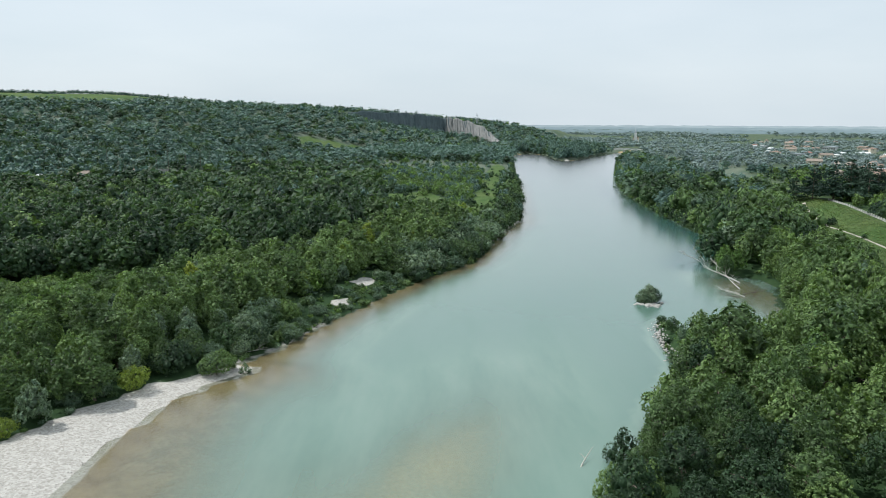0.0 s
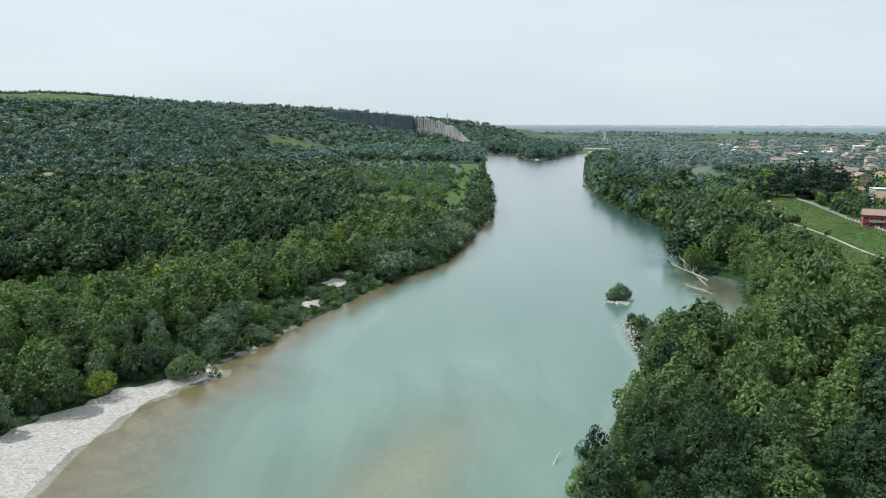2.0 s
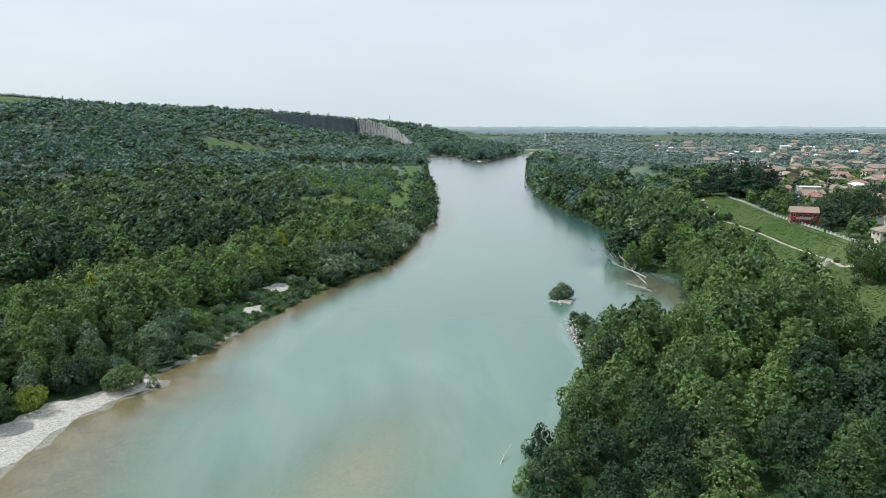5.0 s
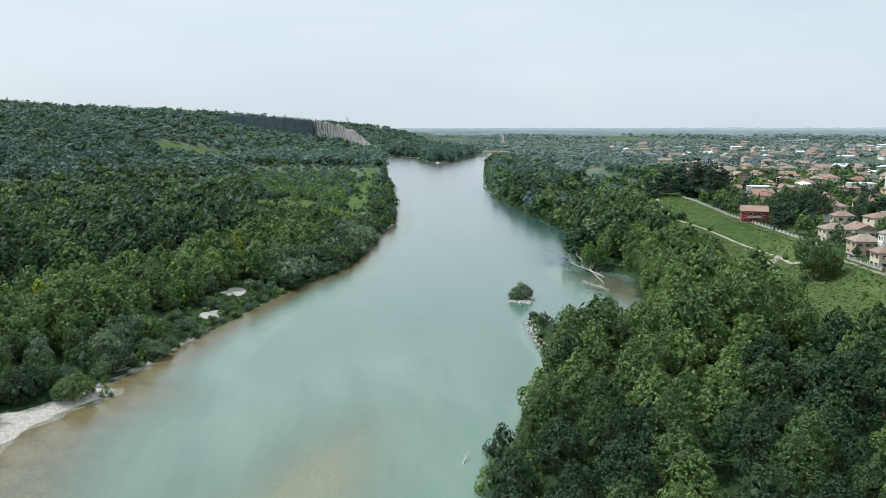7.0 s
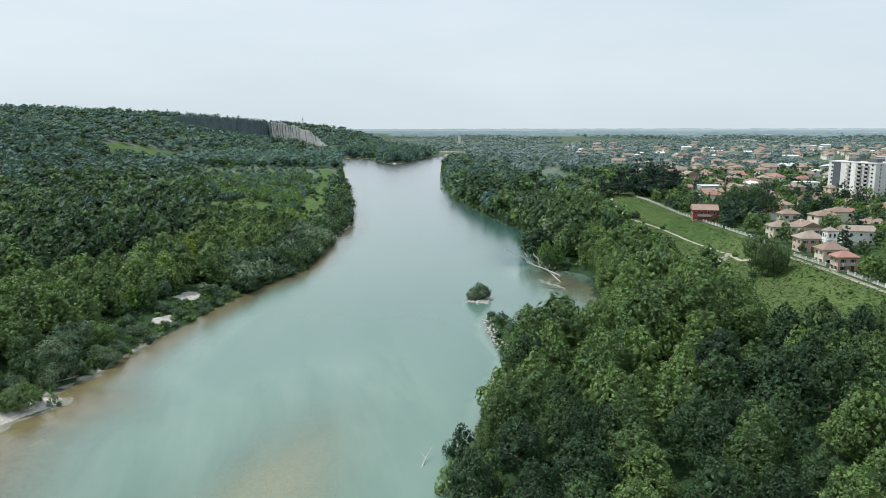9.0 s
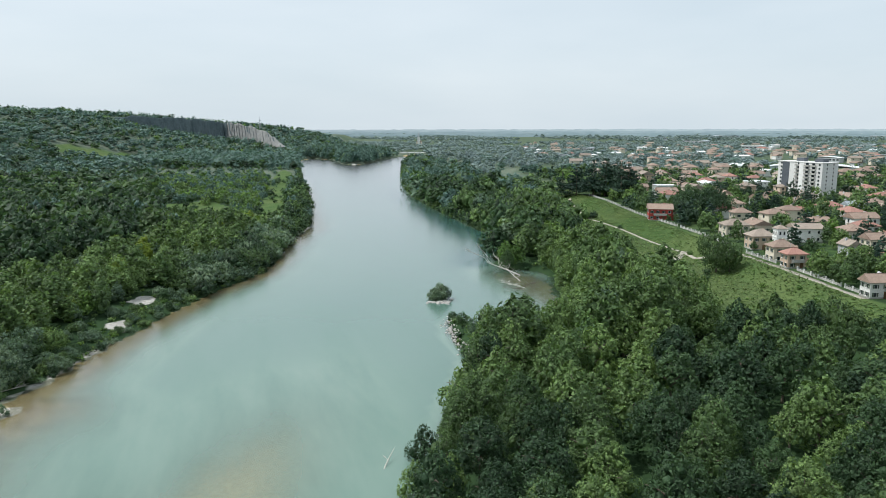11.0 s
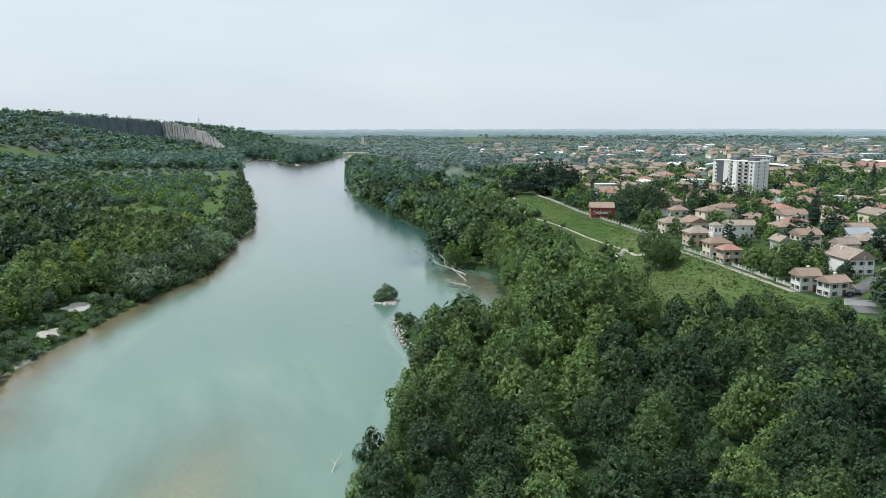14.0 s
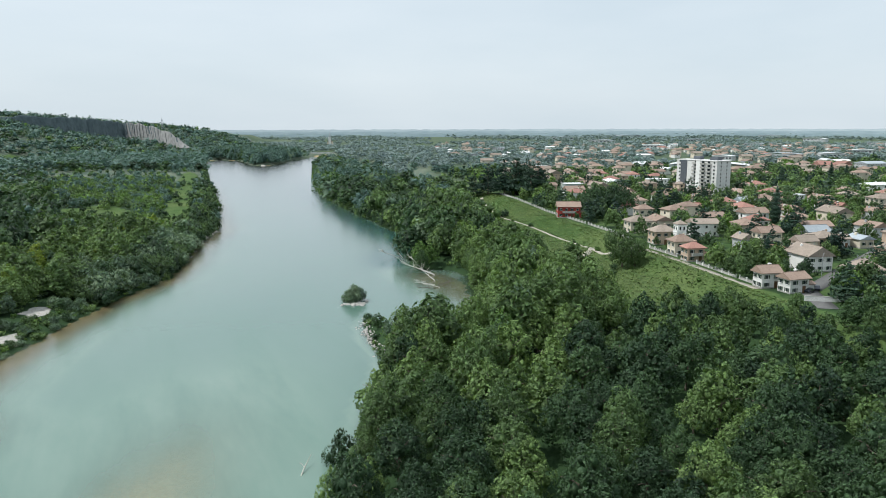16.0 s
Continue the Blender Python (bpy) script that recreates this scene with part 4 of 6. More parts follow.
# near edge of the eaves (x, y), extent across the view, eave height, roof rise, turn, walls, roof, style, label, storeys
VILLAS = [
    (238, 345, 19.0, 6.5, 2.6, -28, REDWALL, ROOF_TERRA, "gable", "deep red house with a pale tiled roof beside the levee", 2, "b"),
    (235, 280, 16.7, 6.0, 2.6, -15, CREAM, ROOF_TAN, "hip", "cream villa with a weathered tan hipped roof", 2, ""),
    (267, 314, 13.2, 7.0, 2.4, -15, CREAM, ROOF_TERRA, "hip", "cream house with a terracotta hipped roof", 2, ""),
    (252, 284, 17.4, 5.0, 2.2, 75, CREAM, ROOF_TERRA, "gable", "long cream house with a terracotta gable roof", 1, ""),
    (222, 248, 14.7, 6.0, 2.7, -15, PEACH, ROOF_TAN, "hip", "pinkish house with a tan hipped roof", 2, ""),
    (255, 257, 18.3, 6.5, 2.0, -22, WHITE, ROOF_TAN, "gable", "long white building with tall dark windows and tan roof", 2, "n"),
    (210, 223, 12.9, 6.0, 2.5, -15, CREAM, ROOF_TERRA, "hip", "cream house with a brownish hipped tile roof", 2, ""),
    (205, 211, 10.7, 5.5, 2.0, -15, PEACH, ROOF_RED, "hip", "peach house with a red hipped roof beside the path", 2, "b"),
    (291, 258, 15.3, 6.0, 2.6, -15, WHITE, ROOF_RED, "hip", "white house with a red hipped roof among trees", 2, ""),
    (246, 224, 10.7, 4.5, 2.2, 75, GREYWALL, ROOF_TAN, "gable", "small grey house with a pale tan roof", 1, ""),
    (259, 223, 14.6, 6.5, 2.4, -15, CREAM, ROOF_TERRA, "gable", "cream and pink house with a terracotta gable roof", 2, ""),
    (238, 199, 12.5, 3.5, 2.0, 75, PEACH, ROOF_RED, "gable", "low house with a bright red gable roof", 1, ""),
    (229, 178, 19.3, 6.0, 3.4, 75, WHITE, ROOF_TAN, "gable", "large white house with a wide tan gable roof", 2, ""),
    (245, 193, 11.2, 8.0, 2.2, -15, CREAM, ROOF_TAN, "gable", "cream house with a light tan roof and attic windows", 2, ""),
    (193, 165, 10.0, 5.2, 2.2, -15, WHITE, ROOF_TERRA, "gable", "white house with a smooth terracotta gable roof", 2, ""),
    (194.5, 156, 10.6, 4.8, 1.8, -8, WHITE, ROOF_TERRA, "gable", "white house wing with a low terracotta roof", 2, ""),
    (220, 151, 15.2, 6.2, 3.2, -15, WHITE, ROOF_TAN, "hip", "white house with a weathered tan hipped roof and dormer", 2, ""),
    (289, 223, 16.4, 5.0, 2.6, -15, GREYWALL, ROOF_GREY, "gable", "grey shed with a blue-grey sheet metal roof", 1, "n"),
    (365, 333, 14.2, 5.5, 2.2, -15, WHITE, ROOF_GREY, "gable", "white house with a grey roof", 2, ""),
    (286, 208, 10.0, 4.0, 1.8, -15, GREYWALL, ROOF_TAN, "gable", "small grey outbuilding with a tan roof", 1, ""),
    (294, 204, 12.9, 4.0, 1.6, 75, CREAM, ROOF_GREY, "gable", "low cream house with a grey roof", 1, ""),
    (424, 282, 22.0, 9.0, 2.6, -15, CREAM, ROOF_TAN, "hip", "three-storey cream apartment house with balconies", 3, "b"),
    (465, 363, 13.2, 6.0, 2.2, -15, PEACH, ROOF_RED, "hip", "peach house with a red hipped roof", 2, ""),
    (426, 344, 12.2, 6.0, 0.4, -15, WHITE, ROOF_WHITE, "flat", "white flat-roofed building among trees", 2, "n"),
    (396, 297, 12.7, 6.0, 2.6, -15, CREAM, ROOF_TERRA, "hip", "cream house with a terracotta roof", 2, ""),
    (386, 282, 9.6, 6.0, 2.2, 75, WHITE, ROOF_RED, "gable", "white house with a red gable roof", 2, ""),
    (366, 273, 11.0, 6.0, 2.2, -15, CREAM, ROOF_TERRA, "gable", "cream house with a terracotta gable roof", 2, ""),
    (386, 262, 11.3, 5.0, 2.4, 75, GREYWALL, ROOF_TERRA, "gable", "grey house with a terracotta gable roof", 2, ""),
    (742, 567, 26.0, 8.0, 4.0, -15, PEACH, ROOF_RED, "gable", "row of red-roofed three-storey houses", 3, ""),
    (760, 557, 24.0, 8.0, 3.8, 75, PEACH, ROOF_RED, "gable", "red-roofed three-storey apartment house", 3, ""),
    (794, 546, 40.0, 9.0, 2.4, -15, GREYWALL, ROOF_GREY, "gable", "long grey-white three-storey apartment row", 3, "n"),
    (589, 549, 20.5, 8.0, 3.2, -15, PEACH, ROOF_TERRA, "hip", "peach apartment house with a terracotta roof", 3, "b"),
    (619, 556, 23.0, 8.0, 3.2, 75, CREAM, ROOF_TERRA, "hip", "cream apartment house with a terracotta hipped roof", 3, ""),
    (313, 483, 18.4, 6.0, 2.2, -15, PEACH, ROOF_TERRA, "gable", "brown brick school wing with a low tiled roof", 2, "n"),
    (326, 468, 22.3, 8.0, 0.8, -15, PALEGREEN, ROOF_WHITE, "flat", "pale green flat-roofed hall", 2, "n"),
    (394, 630, 22.0, 8.0, 4.0, -15, CREAM, ROOF_TERRA, "gable", "large cream building with a pale terracotta roof", 3, "n"),
    (380, 577, 24.0, 8.0, 3.2, 75, PEACH, ROOF_TAN, "gable", "large peach building with a wide tan roof", 2, "n"),
    (352, 540, 20.0, 6.0, 2.6, 75, CREAM, ROOF_TAN, "gable", "cream hall with a wide tan roof", 1, "n"),
    (428, 486, 26.0, 7.0, 0.4, -15, WHITE, ROOF_WHITE, "flat", "long white flat-roofed building", 2, "n"),
    (322, 333, 12.0, 4.0, 2.0, -15, CREAM, ROOF_RED, "gable", "low house with a long red roof among trees", 1, ""),
    (471, 647, 14.0, 6.0, 2.2, -15, CREAM, ROOF_TAN, "hip", "cream house with a tan roof", 2, ""),
    (362, 454, 12.0, 5.0, 2.2, -15, PEACH, ROOF_TERRA, "hip", "house with a terracotta roof half hidden by trees", 2, ""),
    (406, 334, 10.0, 5.0, 2.2, 75, CREAM, ROOF_TERRA, "gable", "small cream house with a terracotta roof", 2, ""),
    (361, 307, 16.0, 6.0, 2.6, 75, CREAM, ROOF_TERRA, "gable", "long cream house with a terracotta roof", 2, ""),
    (461, 388, 14.4, 5.0, 2.0, -15, WHITE, ROOF_TERRA, "gable", "white house with a terracotta gable roof", 2, ""),
]
FOOTPRINTS = []     # (x, y, radius) kept free of trees
SITES = []
for (ex, ey, ext, h, rise, rot, wall, roof, style, label, storeys, flags) in VILLAS:
    w, d = 0.68 * ext, 0.52 * ext
    away = math.hypot(ex, ey)
    cx, cy = ex + ex / away * ext * 0.36, ey + ey / away * ext * 0.36
    SITES.append((cx, cy, w, d, h, rise, rot, wall, roof, style, label, storeys, flags))
    FOOTPRINTS.append((cx, cy, ext * 0.43))

# outlying houses of the town, in loose rows
FAR_SITES = []
rngt = np.random.default_rng(21)
for i in range(4000):
    az, r = rngt.uniform(-60, -15), 225 * math.exp(rngt.uniform(0, 2.2))
    x, y = r * math.sin(radians(-az)), r * math.cos(radians(az))
    if x < levee_x(y, 45) or y < 150 or len(FAR_SITES) > 345:
        continue
    if y > 640 and x < 360 + (y - 640) * 0.35:
        continue
    if az > -33 and i % 5 < 3:                                    # the park side is leafier
        continue
    if value_noise(np.array([x]), np.array([y]), 170, 9)[0] < 0.36:
        continue
    if 480 < x < 640 and 380 < y < 520:
        continue
    if all(math.hypot(x - a, y - b) > c + 9 + r * 0.009 for a, b, c in FOOTPRINTS):
        FOOTPRINTS.append((x, y, 9.0))
        FAR_SITES.append((x, y, rngt.integers(0, 6) if r < 620 else rngt.integers(0, 8), -15 + 90 * rngt.integers(0, 2) + rngt.normal() * 6))
FOOTPRINTS += [(-266, 622, 12), (-290, 588, 12), (-310, 504, 9), (-317, 568, 7), (-70, 156, 5.5), (-66, 150, 4), (-87, 129, 6), (329, 279, 4), (322, 272, 4), (-36, 279, 5), (-35, 273, 4), (-52, 219, 3), (425, 428, 26), (780, 775, 70), (224, 239, 5), (204, 156, 7)]
FOOT = np.array(FOOTPRINTS)


# ---------------------------------------------------------------- woods
def scatter(step, r0, r1, az0, az1, seed):
    """Jittered points between two radii and bearings (degrees left of ahead)."""
    rng = np.random.default_rng(seed)
    n = int(r1 / step) + 2
    g = np.arange(-n, n + 1) * step
    X, Y = np.meshgrid(g, g)
    X, Y = X.ravel() + rng.uniform(-0.42, 0.42, X.size) * step, Y.ravel() + rng.uniform(-0.42, 0.42, X.size) * step
    R, A = np.hypot(X, Y), np.degrees(np.arctan2(-X, Y))
    k = (R >= r0) & (R < r1) & (A > az0) & (A < az1)
    return X[k], Y[k], rng


def free_of(X, Y):
    ok = np.ones(len(X), dtype=bool)
    for poly in GRAVEL + HILL_FIELDS + [MEADOW]:
        ok &= ~inside(poly, X, Y)
    for a, b, c in FOOT:
        ok &= np.hypot(X - a, Y - b) > c
    return ok


STREET = np.array([(188, 138), (203, 157), (218, 163), (262, 182), (330, 210), (420, 250)], dtype=float)
HROAD = np.array([(-300, 645), (-287, 650), (-246, 668), (-193, 690), (-130, 740)], dtype=float)
wood_left, wood_right, wood_hill, wood_town, wood_plain = Wood(), Wood(), Wood(), Wood(), Wood()
singles = 0
for step, r0, r1, seed in ((7.9, 18, 210, 1), (7.3, 210, 330, 2), (8.2, 330, 520, 3), (11.0, 520, 900, 4), (17.0, 900, 2300, 5), (7.3, 120, 430, 71), (6.4, 400, 820, 72)):
    X, Y, rng = scatter(step, r0, r1, -80 if r1 < 500 else -64, 52 if r1 < 300 else 41, seed)
    Z, D, LEFT, UU, S = land(X, Y)
    ok = (D > np.where(LEFT, np.where(Y > 178, -0.8, 0.3), np.where(Y < 140, 0.6, np.where(Y < 172, 1.4, np.where(Y < 320, -0.6, 0.6))))) & free_of(X, Y) & (line_distance(STREET, X, Y) > 5) & (line_distance(HROAD, X, Y) > 7)
    if seed == 71:                                                # thicker growth along the left bank
        ok &= LEFT & (D < 60) & (Y < 400) & (D > 3)
    if seed == 72:                                                # thicket of the flood plain
        ok &= LEFT & (D > 8) & (D < 150) & (X > -110) & (Y > 400)
    patch, patch2 = value_noise(X, Y, 38, 11), value_noise(X, Y, 90, 12)
    R = np.hypot(X, Y)
    AZ = np.degrees(np.arctan2(-X, Y))
    glade = np.zeros(len(X), dtype=bool)
    for poly in CLEARINGS:
        glade |= inside(poly, X, Y)
    for i in sorted(np.where(ok)[0], key=lambda k: (R[k] < 72, R[k])):
        x, y, z, d, p, q, r = X[i], Y[i], Z[i], D[i], patch[i], patch2[i], R[i]
        t, rot, var, tone = rng.random(), rng.random() * 6.28, int(rng.integers(0, 4)), rng.random()
        kind, leaf, spread = "broad", BROAD, 0.95 + 0.25 * rng.random()
        if glade[i] and t < 0.92:
            continue
        if LEFT[i]:
            if S[i] > 0.02 and AZ[i] > -11:                       # hillside oak scrub, haze put into its leaf colour
                h = 7 + 5 * rng.random() + 3 * p
                if AZ[i] > 19 and S[i] > 0.9:
                    continue
                if 13 < AZ[i] < 23 and 600 < r < 715:                  # kept low so the camera sees the hill road
                    h = 3.5 + 2.5 * rng.random()
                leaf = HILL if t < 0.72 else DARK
                spread = 1.15
                wood = wood_hill
            else:
                wood = wood_left
                if d < 14 and y < 420:                            # willows at the water's edge
                    if t < 0.06:
                        continue
                    kind, leaf = ("willow", WILLOW if t < 0.60 else (BROAD if t < 0.85 else DARK))
                    h = 3.2 + 3.2 * rng.random() + d * 0.2
                    if y > 240:
                        h = 4.5 + 4.5 * rng.random() + d * 0.25
                        spread = 0.8
                    if -44 < x < -10 and 205 < y < 272:            # scrub kept low to leave the gravel pockets in the camera's view
                        h = 2.2 + 1.8 * rng.random()
                    spread = 1.0
                elif d < 15 and y < 760:                          # taller clumps along the far reach
                    if q < 0.35:
                        continue
                    h, leaf = 7 + 5 * rng.random(), (BROAD if t < 0.5 else DARK)
                elif x > -0.085 * y and 430 < y < 1000 and d < 190:      # open scrub with bright glades
                    kind, leaf, spread = "willow", (SCRUB if t < 0.45 else BROAD if t < 0.85 else DARK), 0.95
                    h = 2.6 + 5.0 * rng.random() * (0.4 + p)
                    if rng.random() < 0.12:
                        kind, leaf, h, spread = "broad", BROAD, 7 + 3 * rng.random(), 0.95
                elif d < 62 and y < 480:                          # young poplars and willows
                    k2 = t + (p - 0.5) * 0.6
                    if rng.random() < 0.1:
                        continue
                    if k2 < 0.5:
                        kind, leaf, h, spread = "poplar", POPLAR if t < 0.3 else BROAD, 8 + 7 * rng.random(), 1.3
                    elif k2 < 0.68:
                        leaf, h = WILLOW, 6 + 5 * rng.random()
                    elif k2 < 0.9:
                        leaf, h = BROAD, 8 + 5 * rng.random()
                    else:
                        leaf, h = SCRUB, 4.5 + 4 * rng.random()
                    if rng.random() < 0.02:
                        leaf, kind = YELLOW, "poplar"
                elif math.hypot(x + 122, y - 222) < 36 + 10 * q:  # bright thicket
                    kind, leaf, h, spread = "willow", SCRUB if t < 0.75 else BROAD, 3.5 + 3.5 * rng.random(), 1.1
                elif r > 285 and r < 760 and x < -30:             # tall dark stand
                    if rng.random() < 0.34:
                        continue
                    leaf = DARK if t < 0.8 else BROAD
                    h, spread = 11 + 9 * rng.random() + 2 * q, 1.1 + 0.25 * rng.random()
                else:                                             # mixed wood with scrubby gaps
                    if p < 0.33:
                        kind, leaf, h, spread = "willow", SCRUB if t < 0.7 else BROAD, 3 + 2.5 * rng.random(), 1.1
                    else:
                        leaf = DARK if t < 0.2 + 0.4 * q else (BROAD if t < 0.80 else HILL if r > 400 else POPLAR)
                        h = 7.5 + 9 * rng.random() * (0.5 + q)
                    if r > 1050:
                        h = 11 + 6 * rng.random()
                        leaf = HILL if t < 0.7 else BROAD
        else:
            u = UU[i]
            if y < 150 and u < 9:                                 # wood that climbs the levee
                wood = wood_right
                h = (7 if u > -25 else 9) + 6 * rng.random()
                if u > -30:
                    h = min(h, (9.5 if u > -14 else 11.0) if y < 138 else 7.0 if u > -14 else 8.5)
                if t > 0.9:
                    continue
                if AZ[i] < -36:                                   # a darker stand towards the levee
                    leaf = DARK if t < 0.66 else BROAD if t < 0.88 else POPLAR
                else:
                    leaf = DARK if t < 0.3 else BROAD if t < 0.74 else POPLAR
            elif u > -13 and y < 700:                    # levee and town
                if 196 < x < 262 and 200 < y < 300 and rng.random() < 0.6:
                    continue
                if u < 6 or t < (0.26 if r < 600 else 0.36):
                    continue
                if value_noise(np.array([x]), np.array([y]), 45, 31)[0] < 0.16:
                    continue
                h = (4.5 if r < 450 else 6.0) + 7 * rng.random() ** 1.3
                leaf = BROAD if t < 0.74 else DARK if t < 0.9 else SCRUB
                wood = wood_town
                if rng.random() < 0.17:
                    kind, leaf, h, spread = "cedar", CONIFER, 9 + 6 * rng.random(), 0.95
            elif r > 700 and (u > -13 or AZ[i] < -20):            # plain beyond
                if p * 0.5 + q * 0.5 < 0.44:
                    continue
                h, leaf = 6 + 6 * rng.random(), (DARK if t < 0.2 else BROAD if t < 0.35 else HILL)
                wood = wood_plain
                # beyond 850 m the leaf colour carries painted haze
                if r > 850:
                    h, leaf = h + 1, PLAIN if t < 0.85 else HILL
                    if r > 1300 and t > 0.7:
                        continue
            else:                                                 # wood of the right bank
                wood = wood_right
                h = 8.0 + 9.0 * rng.random() ** 1.2 + 1.5 * q
                if t > 0.9:
                    continue
                t /= 0.9
                k2 = t + (p - 0.5) * 0.5
                if k2 < (0.0 if r < 280 and AZ[i] > -42 else 0.16):
                    leaf = DARK
                elif k2 < (0.66 if r < 300 else 0.78):
                    leaf = BROAD
                elif k2 < 0.84:
                    leaf = POPLAR
                    if rng.random() < 0.55:
                        kind, spread, h = "poplar", 1.35, h + 2
                elif k2 < 0.91:
                    leaf, h = WILLOW, h * 0.85
                else:
                    leaf, h = SCRUB, h * 0.8
                if kind == "broad" and rng.random() < 0.28:
                    kind, spread = "willow", 0.62 + 0.15 * rng.random()
                if d < 5 and y < 300:
                    h *= 0.75
                if y > 850 and d < 110:
                    h = 6 + 5 * rng.random() if AZ[i] < -13.5 else 13 + 5 * rng.random()
                if x < 96 and 168 < y < 220:                      # the spit
                    h = 4 + 4.5 * rng.random()
                    if d < 3.5 or y > 203:
                        continue
                if 640 < y < 1000:
                    h *= 0.85
                elif 300 < y < 1000:                              # tall old trees along the bend
                    if rng.random() < 0.3:
                        continue
                    h, spread = h * 1.15 + (3.5 if d < 45 else 0.0), spread * 1.2
                    leaf = DARK if leaf == BROAD and t < 0.45 else leaf
                if 136 < r < 166 and -27 < AZ[i] < -22:           # cut low along the camera's line to the glade by the spit
                    h = min(h, 5.0)
                if r < 210 and kind == "broad":
                    spread *= 1.08
                if 20 < y < 215 and u > -60 and AZ[i] < -38.5:
                    h = min(h, 11.5)
        # more crowns take the haze-tinted leaf colour the farther off they stand
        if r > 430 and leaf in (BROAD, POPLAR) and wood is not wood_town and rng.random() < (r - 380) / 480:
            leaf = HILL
        if r > 400 and kind == "broad":                           # seen from afar a crown reaches the ground
            kind, spread = "full", spread * (0.9 if r < 520 else 1.2 if r < 900 else 1.6)
        lod = 3 if r < 72 else 0 if r < 135 else 1 if r < 215 else 2 if r < (330 if LEFT[i] else 370) else 3 if r < 600 and seed != 72 else 4 if r < 1250 else 5
        if lod <= 1 and singles < 290 and kind in ("broad", "poplar", "willow"):
            singles += 1
            if (kind, leaf) not in TREE_LABELS:
                kind = "broad"
            group = "riverside trees" if not LEFT[i] else "bank willows and poplars"
            plant(kind, leaf, x, y, h, spread, lod, var, rot, group, z)
        else:
            wood.add(kind, leaf, x, y, z - 0.1, h, spread, lod, var, rot, tone)
# hedgerows and woods of the far plain
X, Y, rng = scatter(34.0, 2300, 4700, -75, -9, 8)
pn = value_noise(X, Y * 0.45, 170, 15)
for x, y, p in zip(X, Y, pn):
    if p > 0.46 and rng.random() < 0.8:
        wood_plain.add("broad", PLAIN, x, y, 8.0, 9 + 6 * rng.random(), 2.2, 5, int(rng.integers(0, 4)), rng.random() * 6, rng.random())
POINT = np.array([(198, 1166), (210, 1144), (226, 1158), (298, 1322), (330, 1392), (330, 1460), (150, 1460), (150, 1382), (182, 1392), (208, 1340)], dtype=float)
X, Y, rng = scatter(11.0, 1130, 1560, -18, -4, 9)
for x, y in zip(X, Y):
    if inside(POINT, np.array([x]), np.array([y]))[0]:
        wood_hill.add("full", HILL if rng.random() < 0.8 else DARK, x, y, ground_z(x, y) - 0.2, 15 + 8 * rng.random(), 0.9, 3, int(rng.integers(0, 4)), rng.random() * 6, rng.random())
wood_left.done("left_bank_woodland", "mixed flood-plain wood of dark broadleaves, poplars and willows", "woodland")
wood_right.done("right_bank_woodland", "dense broadleaf wood along the river bank", "woodland")
wood_hill.done("hill_woodland", "low oak wood covering the hillside", "woodland")
wood_town.done("town_trees", "garden trees and conifers between the houses", "trees")
wood_plain.done("plain_woodland", "distant woods and hedgerows of the plain", "woodland")


# single plants that stand out
plant("broad", YELLOW, -36, 279, 13.0, 0.9, 1, 1, 0.4)
plant("poplar", YELLOW, -52, 219, 8.0, 1.1, 1, 1, 0.4)
for x, y, h, s, l in ((-70, 156, 6.4, 0.85, YELLOW), (-85, 131, 4.2, 1.0, YELLOW), (-90, 127, 3.8, 1.1, YELLOW), (-79, 146, 3.6, 0.9, WILLOW), (-83, 140, 3.2, 0.9, DARK),
                      (-75, 152, 4.2, 0.8, WILLOW), (-65, 172, 4.4, 0.9, DARK), (-57, 174, 3.6, 0.9, WILLOW), (-52, 181, 4.6, 0.9, WILLOW), (-61, 177, 5.0, 0.8, WILLOW), (-48, 188, 5.2, 0.8, WILLOW)):
    plant("willow", l, x, y, h, s, 1, int(abs(x)) % 4, x, "shrubs at the gravel bar")
for x, y, h in ((-81, 171, 10.0), (-73, 176, 11.5), (-76, 166, 7.5)):
    plant("poplar", POPLAR, x, y, h, 1.25, 1, int(abs(x)) % 4, x, "poplars behind the gravel bar")
for x, y, h, v in ((74.0, 239, 7.4, 2), (76.4, 239.6, 6.0, 1), (71.8, 239.4, 5.6, 3), (75.0, 241, 6.6, 0), (73.0, 237.6, 4.4, 1)):
    plant("broad", WILLOW, x, y, h, 1.2, 1, v, x, "bushes of the islet", z=-0.9)
plant("bush", DARK, 72.2, 238.4, 3.4, 0.8, 1, 0, 4.0, z=0.1)                 # islet
plant("bush", DARK, 70, 212, 3.2, 0.8, 1, 3, 2.0)
for x, y, h in ((142, 300, 14), (140, 285, 13), (137, 270, 12.5), (131, 255, 12), (128, 243, 11.5), (147, 318, 14), (134, 309, 12)):
    plant("willow", BROAD, x, y, h, 0.7, 1, int(y) % 4, y, "riverside trees")
for x, y, h, l in ((34.5, 121, 9.0, DARK), (29.5, 108.5, 8.5, BROAD), (36, 112, 9.5, BROAD), (33, 101, 9.0, BROAD)):
    plant("broad", l, x, y, h, 1.0, 0, int(y) % 4, y, "riverside trees")
for x, y, h, l in ((66, 170, 8.5, WILLOW), (69, 178, 8.5, BROAD), (75, 172, 12.0, BROAD), (80, 177, 12.5, BROAD), (84, 170, 12.0, BROAD), (72, 164, 10.5, BROAD), (68, 187, 5.0, WILLOW)):
    plant("broad", l, x, y, h, 1.0, 1, int(y) % 4, y, "trees on the spit")
